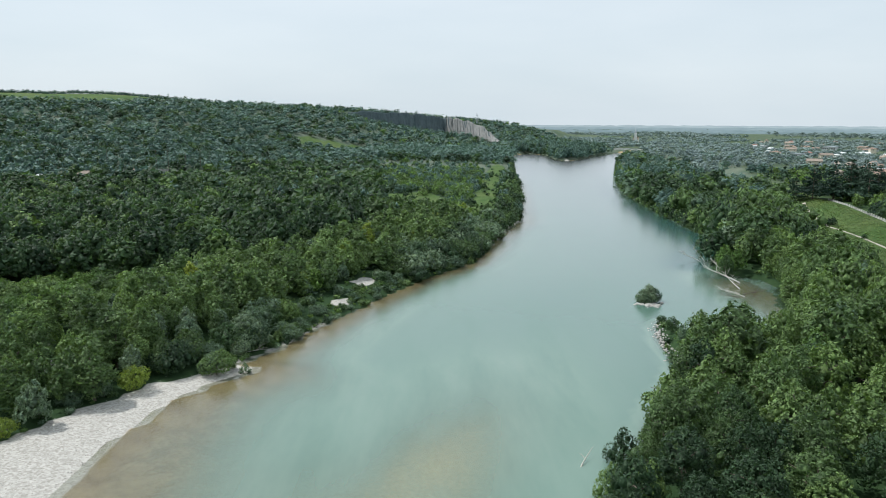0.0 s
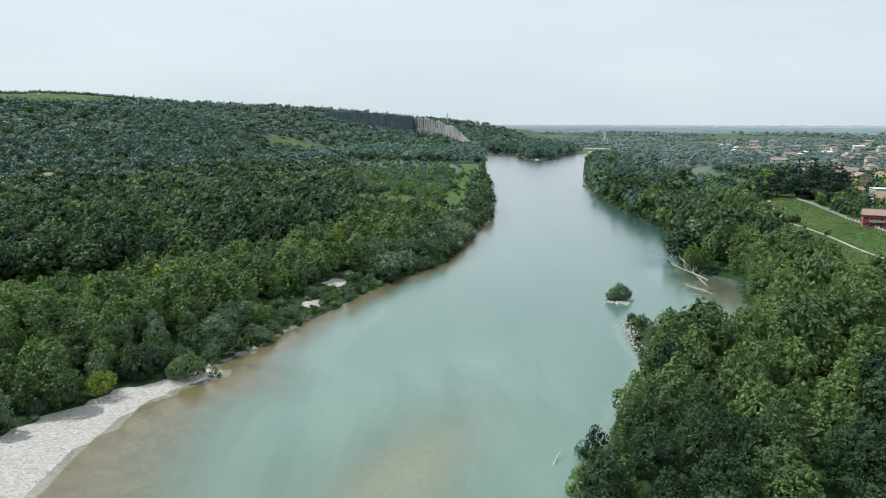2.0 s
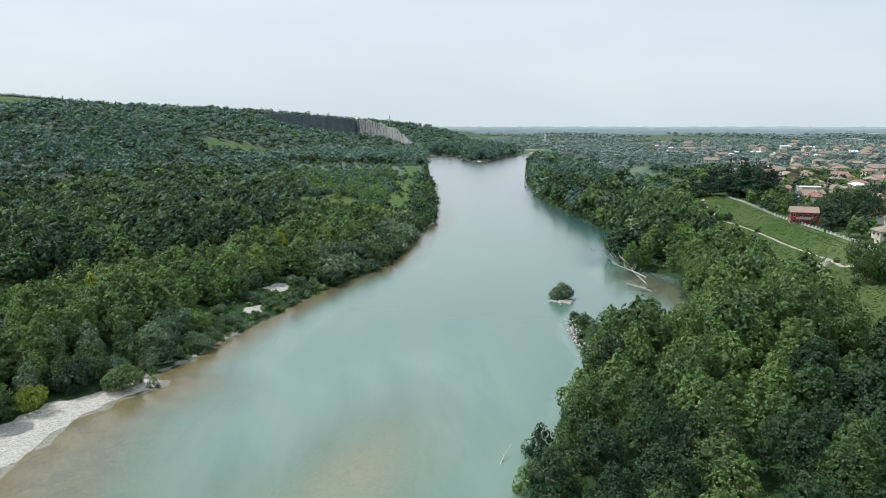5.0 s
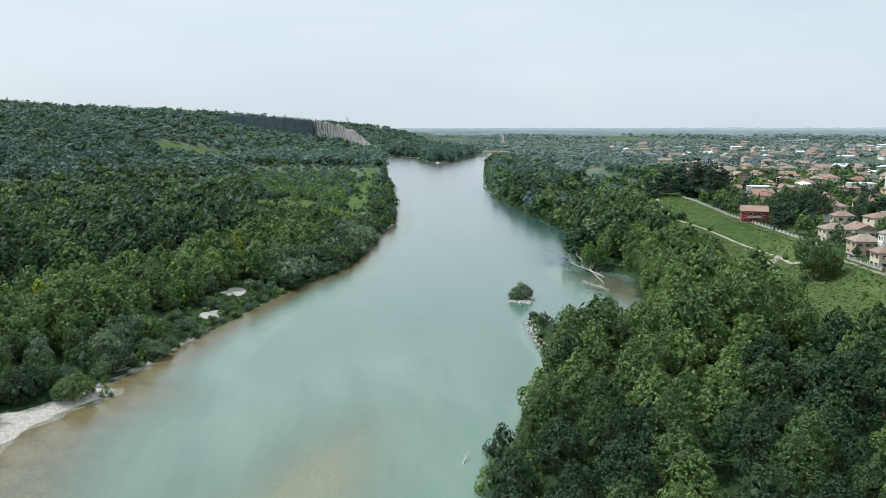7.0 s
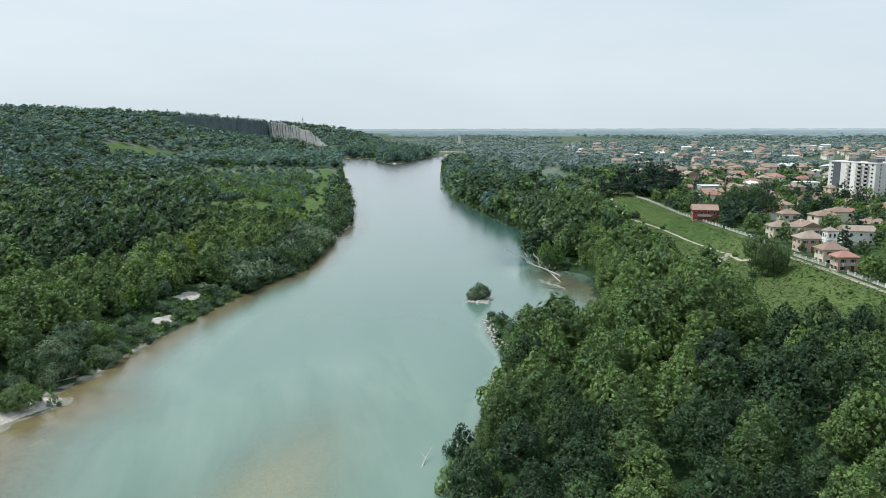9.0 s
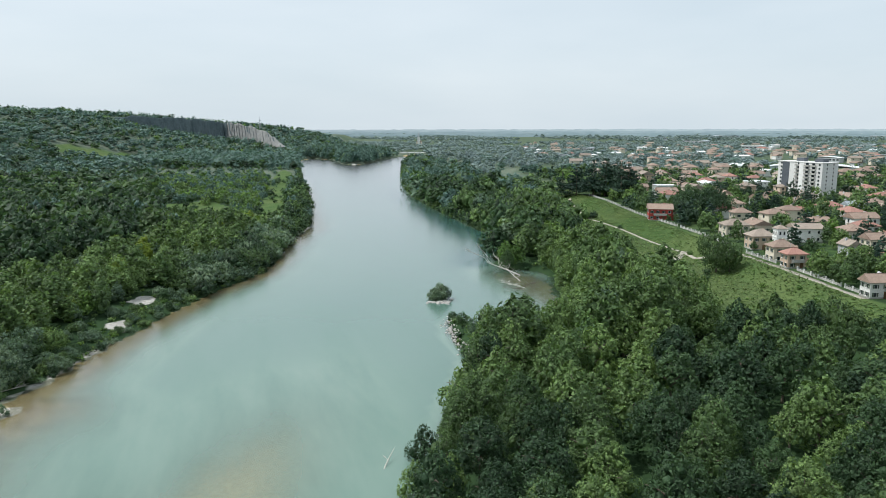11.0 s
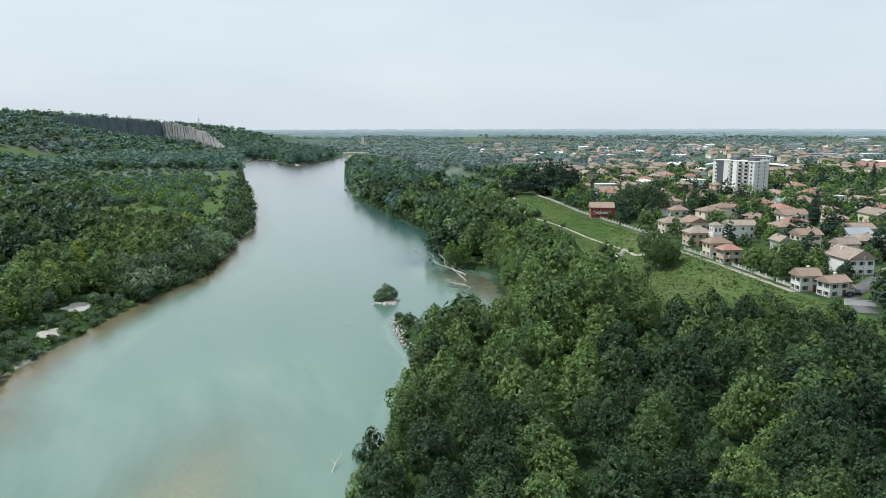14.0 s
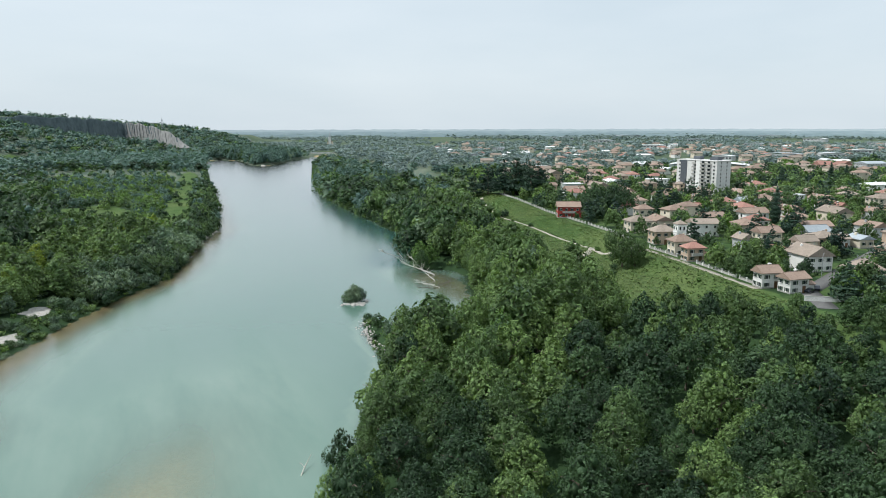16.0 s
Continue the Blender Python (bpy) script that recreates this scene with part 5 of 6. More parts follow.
for x, y, h in ((118, 162, 15), (123, 168, 18), (127, 173, 19), (121, 176, 17), (131, 179, 17), (126, 184, 18.5), (116, 171, 16), (134, 171, 15), (130, 190, 17), (136, 196, 16), (141, 204, 15)):
    plant("poplar" if int(y) % 3 else "broad", POPLAR, x, y, h, 1.25 if int(y) % 3 else 0.85, 1, int(x) % 4, x, "tall poplars at the meadow's edge")
plant("broad", DARK, 118, 281, 10.5, 0.85, 1, 1, 0.3)                            # tree over the dead wood
for x, y, h in ((193, 234, 17.5), (197, 231, 13.0)):
    plant("willow", BROAD, x - 4, y, h, 0.62, 1, int(y) % 4, y, "big trees beside the levee")
for x, y, h in ((262, 352, 17), (272, 350, 19), (282, 358, 18), (268, 362, 17), (277, 345, 16)):
    plant("willow", DARK, x, y, h, 0.85, 1, int(y) % 4, y, "big trees beside the levee")
for x, y, h in ((268, 500, 26), (276, 488, 30), (284, 484, 31), (294, 482, 29), (286, 464, 28), (295, 470, 27), (303, 500, 27), (318, 520, 25), (262, 512, 23), (292, 495, 30), (302, 478, 26)):
    plant("cedar", CONIFER, x, y, h, 0.85, 1, int(x) % 4, x, "cedars of the park")
for x, y, h in ((288, 233, 17), (300, 240, 14), (372, 280, 17), (356, 270, 15), (361, 377, 19), (350, 385, 17), (330, 370, 15), (345, 350, 16), (322, 352, 15), (222, 199, 8), (262, 300, 11), (232, 190, 9), (214, 150, 8)):
    plant("cedar", CONIFER, x, y, h, 1.0, 2, int(x) % 4, x, "garden conifers")
for x, y, h in ((327, 277, 20), (225, 193, 11.5), (430, 420, 13), (560, 470, 15), (470, 455, 13), (640, 480, 17), (648, 470, 15)):
    plant("cypress", CONIFER, x, y, h, 1.4, 1, int(x) % 4, x, "cypresses of the town")
for x, y, h in ((228, 402, 5.5), (217, 352, 3.0), (224, 399, 4), (203, 270, 2.6), (196, 250, 3.0), (186, 205, 2.4), (178, 190, 2.6), (182, 230, 3.4), (175, 222, 3.0), (188, 190, 2.0)):
    plant("bush", DARK if h > 2.8 else SCRUB, x, y, h, 0.85, 2, int(x) % 4, x, "shrubs in the meadow")
for x, y, h in ((208, 218, 4), (203, 205, 3.6), (214, 200, 8), (220, 198, 8.5), (212, 196, 5), (203, 186, 5), (199, 172, 4)):
    plant("willow", BROAD, x + 6, y, h + 2, 0.8, 2, int(x) % 4, x, "garden trees")
# avenue on the hill's crest
for i in range(64):
    t = i / 63
    x, y = -905 + 430 * t, 1250 + 300 * t
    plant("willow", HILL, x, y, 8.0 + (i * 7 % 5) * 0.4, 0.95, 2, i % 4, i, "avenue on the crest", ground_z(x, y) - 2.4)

# tall grass of the meadow and the levee slope
rng = np.random.default_rng(41)
X, Y = rng.uniform(130, 300, 170000), rng.uniform(110, 560, 170000)
Z, D, LEFT, UU, S = land(X, Y)
ok = (inside(MEADOW, X, Y) | ((UU > -14) & (UU < 0.3) & (Y < 540))) & (line_distance(np.array([(262, 500), (250, 470), (234, 430), (224, 400), (219, 360), (208, 306), (205, 277), (200, 262), (207, 244)], dtype=float), X, Y) > 1.2)
V, T = [], []
for x, y, z in zip(X[ok], Y[ok], Z[ok]):
    a, hh, ww = rng.random() * 6.28, 0.3 + 0.8 * rng.random() ** 2, 0.2 + 0.35 * rng.random()
    ox, oy = rng.normal() * 0.4, rng.normal() * 0.4
    V += [(x + ox + math.cos(a) * ww, y + oy + math.sin(a) * ww, z - 0.05), (x + ox - math.cos(a) * ww, y + oy - math.sin(a) * ww, z - 0.05),
          (x + ox + math.sin(a) * hh * 1.2, y + oy - math.cos(a) * hh * 1.2, z + hh * 0.5)]
    T += [rng.random() * 0.5] * 3
MEADOW_GRASS = foliage("meadow_grass", (0.045, 0.092, 0.03), (0.082, 0.14, 0.044), (0.14, 0.178, 0.068))
tagged(new("meadow_grass", quad_mesh("meadow_grass", V, np.arange(len(V)).reshape(-1, 3), [MEADOW_GRASS], tone=T)), "tall uncut grass of the meadow and levee slope", "grass", kind="stuff")

# low growth under and between the trees of the banks, weeds in the meadow
under_bank, weeds = Wood(), Wood()
for step, r0, r1, seed in ((3.6, 90, 300, 51), (5.0, 300, 430, 52)):
    X, Y, rng = scatter(step, r0, r1, -62, 45, seed)
    Z, D, LEFT, UU, S = land(X, Y)
    grav = np.zeros(len(X), dtype=bool)
    for poly in GRAVEL:
        grav |= inside(poly, X, Y)
    mead = inside(MEADOW, X, Y)
    lump = value_noise(X, Y, 16, 61)
    clear = np.ones(len(X), dtype=bool)
    for a, b, c in FOOT:
        clear &= np.hypot(X - a, Y - b) > c * 0.9
    clear &= line_distance(STREET, X, Y) > 4
    for i in np.where((D > -0.3) & ~grav & clear)[0]:
        t = rng.random()
        if LEFT[i] and D[i] < 55 and t < 0.75:
            leaf = WILLOW if t < 0.3 else SCRUB if t < 0.5 else BROAD
            under_bank.add("bush", leaf, X[i], Y[i], Z[i] - 0.1, 0.8 + 1.5 * rng.random(), 1.0, 3 if step < 4 and math.hypot(X[i], Y[i]) < 200 else 4, int(rng.integers(0, 4)), t * 9, rng.random())
        elif not LEFT[i] and D[i] < 7 and t < 0.6:
            under_bank.add("bush", BROAD if t < 0.35 else DARK, X[i], Y[i], Z[i] - 0.1, 1.0 + 1.6 * rng.random(), 1.0, 3 if step < 4 and math.hypot(X[i], Y[i]) < 200 else 4, int(rng.integers(0, 4)), t * 9, rng.random())
        elif UU[i] > 7 and t < 0.4:
            under_bank.add("bush", (BROAD, DARK, SCRUB, WILLOW)[int(t * 10) % 4], X[i], Y[i], Z[i] - 0.1, 0.8 + 1.6 * rng.random(), 1.0, 4, int(rng.integers(0, 4)), t * 9, rng.random())
        elif mead[i] and lump[i] > 0.52 and t < 0.5:
            weeds.add("bush", SCRUB if t < 0.3 else POPLAR, X[i], Y[i], Z[i] - 0.1, 0.5 + 0.9 * rng.random(), 1.1, 4, int(rng.integers(0, 4)), t * 9, rng.random())
rng = np.random.default_rng(53)
for shore in (LEFT_SHORE[8:24], RIGHT_SHORE[3:11]):
    for (ax, ay), (bx, by) in zip(shore[:-1], shore[1:]):
        run = math.hypot(bx - ax, by - ay)
        nxl, nyl = -(by - ay) / run, (bx - ax) / run
        for i in range(int(run / (1.7 if ay < 500 else 3.2))):
            f, off, t = rng.random(), rng.uniform(-1.2, 4.5), rng.random()
            x, y = ax + (bx - ax) * f + nxl * off, ay + (by - ay) * f + nyl * off
            r = math.hypot(x, y)
            if y < 186 and off < 2.5:
                continue
            h = (1.6 + 2.6 * t ** 1.5 if off < 1 or 205 < y < 272 else 2.2 + 3.6 * t) * (1.0 if y < 300 else 1.5)
            under_bank.add("bush" if h < 3 else "full", WILLOW if t < 0.4 and y < 480 else BROAD if t < 0.75 else DARK, x, y, ground_z(x, y) - 0.3, h, 1.0 if h < 3 else 0.95,
                           2 if r < 260 else 3 if r < 450 else 4, int(rng.integers(0, 4)), t * 20, rng.random())
under_bank.done("bank_undergrowth", "low willow, bramble and garden shrubs", "undergrowth")
weeds.done("meadow_weeds", "patches of tall weeds in the meadow", "weeds")


# ---------------------------------------------------------------- town
for (cx, cy, w, d, h, rise, rot, wall, roof, style, label, storeys, flags) in SITES:
    house(cx, cy, w, d, h, rise, rot, wall, roof, style, label, storeys, shutters="n" not in flags, chimney=style != "flat" and "n" not in flags,
          balcony="b" in flags, over=0.4 if style == "flat" else 0.7)

FAR_WIN = finish(boxes((-0.62, 0.62, -0.1, 0.02, -0.85, 0.8)), "window", GLASS)
FAR_HOUSES = []
for k, (w, d, h, rise, wall, roof, style) in enumerate((
        (12, 9, 6, 2.4, CREAM, ROOF_TERRA, "hip"), (14, 9, 6, 2.6, WHITE, ROOF_TERRA, "gable"), (11, 10, 6.5, 2.4, PEACH, ROOF_TAN, "hip"),
        (16, 10, 8, 2.8, CREAM, ROOF_TAN, "gable"), (12, 9, 5, 2.2, GREYWALL, ROOF_TERRA, "gable"), (13, 10, 6, 2.6, WHITE, ROOF_RED, "hip"),
        (20, 11, 6, 1.6, WHITE, ROOF_WHITE, "gable"), (13, 9, 8.5, 2.4, CREAM, ROOF_TERRA, "hip"))):
    FAR_HOUSES.append(None)
    for (x, y, kk, rot) in FAR_SITES:
        if kk != k:
            continue
        zz = ground_z(x, y)
        if FAR_HOUSES[k] is None:
            FAR_HOUSES[k] = house(x, y, w, d, h, rise, rot, wall, roof, style, "house of the town with a pitched roof among gardens", 2, True, False, zz, "")
            for sx in (-0.3, 0.3):
                for zc in (1.7, h - 1.5):
                    part("window", FAR_WIN, None, FAR_HOUSES[k], m=pose(sx * w, -d / 2 - 0.005, zc))
            part("window", FAR_WIN, None, FAR_HOUSES[k], m=pose(-w / 2 - 0.005, 0, h - 1.5, 0, 0, -90))
        else:
            copy_thing(FAR_HOUSES[k], pose(x, y, zz - 0.15, 0, 0, rot))


def apartment_block():
    """Nine-storey slab: stepped bodies, dark cladding, balconies, windows, lift houses."""
    ob = new("apartment_block")
    ob.matrix_basis = pose(426, 432, TOWN_Z - 0.1, 0, 0, -82)
    tagged(ob, "white nine-storey apartment block with balconies and dark cladding", "apartment block")
    H = 26.0
    part("wall", boxes((-21, 0.5, -6, 7, 0, H), (-21.4, 0.9, -6.4, 7.4, H, H + 0.5)), WHITE, ob)
    part("wall", boxes((0.5, 20, -10, 7, 0, H), (0.4, 20.4, -10.4, 7.4, H, H + 0.5)), WHITE, ob)
    part("cladding", boxes((-17, -11, -6.25, -6, 0.5, H)), DARKCLAD, ob, "dark blue-grey cladding panel")
    part("cladding", boxes((1.0, 4.5, -10.25, -10, 0.5, H)), WHITE, ob)
    part("lift_house", boxes((-9, -3, -1, 4, H + 0.5, H + 3)), DARKCLAD, ob)
    part("lift_house", boxes((8, 15, -3, 3, H + 0.5, H + 3)), DARKCLAD, ob)
    for s in range(9):
        z = s * 2.87 + 0.4
        for x0, x1, yf in ((-5.6, 0.2, -6), (5.2, 9.4, -10), (10.6, 14.8, -10)):
            bm = boxes((x0, x1, yf - 1.3, yf, z, z + 0.18), (x0, x1, yf - 1.3, yf - 1.2, z + 0.18, z + 1.1), (x0, x0 + 0.1, yf - 1.2, yf, z + 0.18, z + 1.1), (x1 - 0.1, x1, yf - 1.2, yf, z + 0.18, z + 1.1))
            part("balcony", bm, CONCRETE, ob)
            add_window(ob, pose((x0 + x1) / 2, yf - 0.005, z + 1.5), 2.4, 2.1, False)
        add_window(ob, pose(-18, -6.005, z + 1.6), 1.4, 1.4, False)
        add_window(ob, pose(17.5, -10.005, z + 1.6), 1.4, 1.4, False)
        for yy in (-5, 2):
            add_window(ob, pose(20.005, yy, z + 1.6, 0, 0, 90), 1.2, 1.3, False)
    return ob


apartment_block()


def bell_tower(x, y, rot):
    ob = new("villa_tower")
    ob.matrix_basis = pose(x, y, TOWN_Z - 0.1, 0, 0, rot)
    tagged(ob, "white square belvedere tower with a pyramid roof", "tower")
    part("shaft", boxes((-2, 2, -2, 2, 0, 10.5), (-2.25, 2.25, -2.25, 2.25, 7.2, 7.5), (-2.3, 2.3, -2.3, 2.3, 10.5, 10.8)), WHITE, ob)
    part("roof", roof_mesh(4.0, 3.98, 1.5, 0.5, "hip", ROOF_TAN), None, ob, m=pose(0, 0, 10.804))
    for zc in (9.0, 5.5):
        for off in (-0.9, 0.9):
            add_window(ob, pose(off, -2.005, zc), 0.7, 1.5, False)
            add_window(ob, pose(-2.005, off, zc, 0, 0, -90), 0.7, 1.5, False)
    part("finial", boxes((-0.06, 0.06, -0.06, 0.06, 12.3, 13.4)), STEEL, ob)


bell_tower(224, 239, -15)


def sports_hall(x, y, w, d, h, rot, roof=ROOF_WHITE, wall=PALEGREEN, label="long hall with a low curved pale roof", category="hall"):
    """Hall with a shallow barrel roof."""
    ob = new("sports_hall")
    ob.matrix_basis = pose(x, y, ground_z(x, y) - 0.2, 0, 0, rot)
    tagged(ob, label, category)
    part("wall", boxes((-w / 2, w / 2, -d / 2, d / 2, 0, h), (-w / 2 + 2, -w / 2 + 6, -d / 2 - 0.1, -d / 2, 0.2, 4.2)), wall, ob)
    V, Q, n = [], [], 14
    for i in range(n + 1):
        a = (i / n * 2 - 1)
        z = h + 0.05 + (1 - a * a) * w * 0.035
        V += [(a * (w / 2 + 0.8), -d / 2 - 0.8, z), (a * (w / 2 + 0.8), d / 2 + 0.8, z), (a * (w / 2 + 0.8), -d / 2 - 0.8, z + 0.5), (a * (w / 2 + 0.8), d / 2 + 0.8, z + 0.5)]
    for i in range(n):
        o, p = i * 4, i * 4 + 4
        Q += [(o + 2, o + 3, p + 3, p + 2), (o, p, p + 1, o + 1), (o, o + 2, p + 2, p), (o + 1, p + 1, p + 3, o + 3)]
    part("roof", quad_mesh("roof", V, Q, [roof]), None, ob)
    for i in range(6):
        part("window", boxes((-w / 2 + w * (i + 0.2) / 6, -w / 2 + w * (i + 0.8) / 6, -d / 2 - 0.06, -d / 2, h * 0.55, h * 0.8)), GLASS, ob)
    return ob


sports_hall(620, 620, 84, 34, 9, -48)
shed_rng = np.random.default_rng(4)
for az, r, w in ((-50, 1250, 90), (-53, 1300, 60), (-46, 1150, 50), (-41, 1700, 80), (-37, 2200, 120), (-34, 2700, 130), (-44, 2400, 90), (-52, 2600, 110), (-29, 1500, 40), (-27, 1150, 30),
                 (-48, 1900, 70), (-55, 1500, 60), (-39, 3200, 160), (-49, 3300, 140), (-24.5, 1500, 40), (-56, 2100, 100), (-45, 3900, 180)):
    x, y = r * math.sin(radians(-az)), r * math.cos(radians(az))
    ob = sports_hall(x, y, w * 0.6, w * 0.28, 7 + r * 0.001, az + shed_rng.normal() * 14, ROOF_WHITE if shed_rng.random() < 0.4 else ROOF_GREY, GREYWALL, "long pale industrial shed on the plain", "shed")
    ob.name = "industrial_shed"
    tagged(ob, group="sheds on the plain")


def church(x, y):
    ob = new("church")
    ob.matrix_basis = pose(x, y, ground_z(x, y) - 0.2, 0, 0, -20)
    tagged(ob, "distant white church with a slender pointed bell tower", "church")
    part("nave", boxes((-7, 7, 3, 30, 0, 12)), CREAM, ob)
    part("roof", roof_mesh(27, 14, 5, 0.5, "gable", ROOF_TERRA), None, ob, m=pose(0, 16.5, 12.004, 0, 0, 90))
    part("bell_tower", boxes((-3, 3, -3, 3, 0, 24), (-3.4, 3.4, -3.4, 3.4, 24, 24.8)), WHITE, ob)
    bm = bmesh.new()
    bmesh.ops.create_cone(bm, segments=8, radius1=3.0, radius2=0.1, depth=14, cap_ends=True)
    part("spire", bm, ROOF_GREY, ob, m=pose(0, 0, 31.8))


church(511, 1830)


# levee boundary: a low wall with posts and a wire fence
def wall_run(y0, y1, off, name, label, height=1.0):
    ob = new(name)
    x, y = levee_x((y0 + y1) / 2, off), (y0 + y1) / 2
    a, b = Vector((levee_x(y0, off), y0, 0)), Vector((levee_x(y1, off), y1, 0))
    length, rz = (b - a).length, math.degrees(math.atan2(b.y - a.y, b.x - a.x))
    ob.matrix_basis = pose(x, y, TOWN_Z - 0.3, 0, 0, rz)
    tagged(ob, label, "wall", "boundary walls along the levee")
    part("wall", boxes((-length / 2, length / 2, -0.12, 0.12, 0, height), (-length / 2, length / 2, -0.18, 0.18, height, height + 0.09)), CONCRETE, ob)
    n = max(2, int(length / 4))
    post = finish(boxes((-0.16, 0.16, -0.2, 0.2, 0, height + 0.7), (-0.22, 0.22, -0.26, 0.26, height + 0.7, height + 0.8)), "post", WHITE)
    for i in range(n + 1):
        part("post", post, None, ob, m=pose(-length / 2 + length * i / n, 0, 0.0))
    for k in range(2):
        part("rail", boxes((-length / 2, length / 2, -0.03, 0.03, height + 0.3 + 0.25 * k, height + 0.36 + 0.25 * k)), STEEL, ob)


for y0, y1 in ((172, 180), (182, 208), (222, 244), (262, 290), (292, 318), (322, 350), (352, 382), (384, 414), (416, 450), (452, 490)):
    wall_run(y0, y1, 5.2, "garden_wall", "pale concrete garden wall with white posts")

# curved garden wall at the street's end, gate posts
for i, (ax, ay, bx, by) in enumerate(((190, 148, 197, 143), (197, 143, 206, 139), (206, 139, 222, 134), (222, 134, 240, 130))):
    ob = new("street_wall")
    l = math.hypot(bx - ax, by - ay)
    ob.matrix_basis = pose((ax + bx) / 2, (ay + by) / 2, TOWN_Z - 0.3, 0, 0, math.degrees(math.atan2(by - ay, bx - ax)))
    part("wall", boxes((-l / 2, l / 2, -0.13, 0.13, 0, 1.9)), WHITE, ob)
    part("coping", boxes((-l / 2, l / 2, -0.19, 0.19, 1.904, 2.0)), CONCRETE, ob)
    tagged(ob, "white rendered street wall with a concrete coping", "wall", "street walls")
for x, y in ((207, 148), (210, 149)):
    ob = new("gate_post", finish(boxes((-0.25, 0.25, -0.25, 0.25, 0, 2.4), (-0.32, 0.32, -0.32, 0.32, 2.4, 2.55)), "gate_post", WHITE))
    ob.matrix_basis = pose(x, y, TOWN_Z - 0.1)
    tagged(ob, "white square gate post", "gate post", "gate posts")


def car(x, y, rot, paint, label):
    ob = new("car")
    ob.matrix_basis = pose(x, y, ground_z(x, y) + 0.12, 0, 0, rot)
    tagged(ob, label, "car", "parked cars")
    bm = bmesh.new()
    prof = [(-2.1, 0.3), (-2.15, 0.75), (-1.9, 0.95), (-1.35, 1.0), (-0.75, 1.42), (0.75, 1.45), (1.35, 1.0), (2.0, 0.92), (2.12, 0.6), (2.1, 0.3)]
    rows = []
    for s, inset in ((-1, 0.0), (1, 0.0)):
        rows.append([bm.verts.new((px, s * (0.86 - (0.16 if pz > 1.2 else 0.0)), pz)) for px, pz in prof])
    bm.faces.new(rows[0]), bm.faces.new(rows[1])
    for i in range(len(prof)):
        j = (i + 1) % len(prof)
        bm.faces.new((rows[0][i], rows[0][j], rows[1][j], rows[1][i]))
    part("body", bm, paint, ob)
    part("windscreen", boxes((-0.62, 0.62, -0.79, 0.79, 1.05, 1.36)), GLASS, ob, "dark side windows")
    for px in (-1.3, 1.3):
        for s in (-1, 1):
            bm = bmesh.new()
            bmesh.ops.create_cone(bm, segments=14, radius1=0.32, radius2=0.32, depth=0.2, cap_ends=True)
            wh = part("wheel", bm, RUBBER, ob, m=pose(px, s * 0.8, 0.32, 90))
            bm = bmesh.new()
            bmesh.ops.create_cone(bm, segments=10, radius1=0.18, radius2=0.16, depth=0.22, cap_ends=True)
            part("rim", bm, STEEL, wh)
    for s in (-1, 1):
        part("headlight", boxes((2.04, 2.13, s * 0.62 - 0.16, s * 0.62 + 0.16, 0.62, 0.76)), FRAME, ob)


car(201, 155, 18, CARPAINT, "dark car parked beside the street")
car(206.5, 156.5, 40, CARPAINT, "dark estate car parked beside the street")


def lamp_post(x, y, h=8.0):
    ob = new("street_lamp")
    ob.matrix_basis = pose(x, y, ground_z(x, y), 0, 0, 30)
    tagged(ob, "slim grey street lamp", "street lamp", "street lamps")
    V, Q = tube([(0, 0, 0), (0, 0, h * 0.6), (0, 0, h), (0.5, 0, h + 0.3), (1.4, 0, h + 0.35)], [0.1, 0.08, 0.06, 0.05, 0.04])
    part("pole", quad_mesh("pole", V, Q, [STEEL]), None, ob)
    part("lamp_head", boxes((1.2, 1.9, -0.14, 0.14, h + 0.25, h + 0.4)), CONCRETE, ob)


for x, y in ((300, 206), (268, 176), (312, 420), (250, 150), (226, 170)):
    lamp_post(x, y)


# ---------------------------------------------------------------- left bank farmsteads, road rail, masts
for x, y, w, d, h, rot, wall, roof, label in (
        (-266, 628, 17, 8, 3.6, 22, CREAM, ROOF_TAN, "long low farmhouse with a tan tiled roof below the hill"),
        (-292, 596, 14, 8, 4.2, 20, WHITE, ROOF_TAN, "white farmhouse with a tan roof beside the road"),
        (-300, 588, 10, 6, 3, 20, CREAM, ROOF_TAN, "low cream barn with a brown roof"),
        (-312, 511, 12, 9, 6, 15, WHITE, ROOF_TAN, "white house with shutters on the flood plain"),
        (-318, 574, 8, 5, 3, 20, GREYWALL, ROOF_WHITE, "small shed with a white roof"),
        (-296, 494, 8, 5, 3, 15, GREYWALL, ROOF_WHITE, "small pale shed among the trees")):
    house(x, y, w, d, h, 2.4, rot, wall, roof, "hip", label, 2 if h > 5 else 1, h > 5, h > 5, ground_z(x, y) + 0.5, "s")


def power_pole(x, y, h):
    ob = new("power_pole")
    ob.matrix_basis = pose(x, y, ground_z(x, y), 0, 0, 40)
    tagged(ob, "thin dark power line pole with a crossarm", "power pole", "power poles along the road")
    V, Q = tube([(0, 0, -0.5), (0, 0, h / 2), (0, 0, h)], [0.22, 0.18, 0.13])
    part("pole", quad_mesh("pole", V, Q, [WET_WOOD]), None, ob)
    part("crossarm", boxes((-1.4, 1.4, -0.1, 0.1, h - 0.9, h - 0.7)), WET_WOOD, ob)


for x, y in ((-262, 672), (-252, 675), (-226, 688), (-218, 692), (-238, 682), (-300, 655)):
    power_pole(x, y, 19)

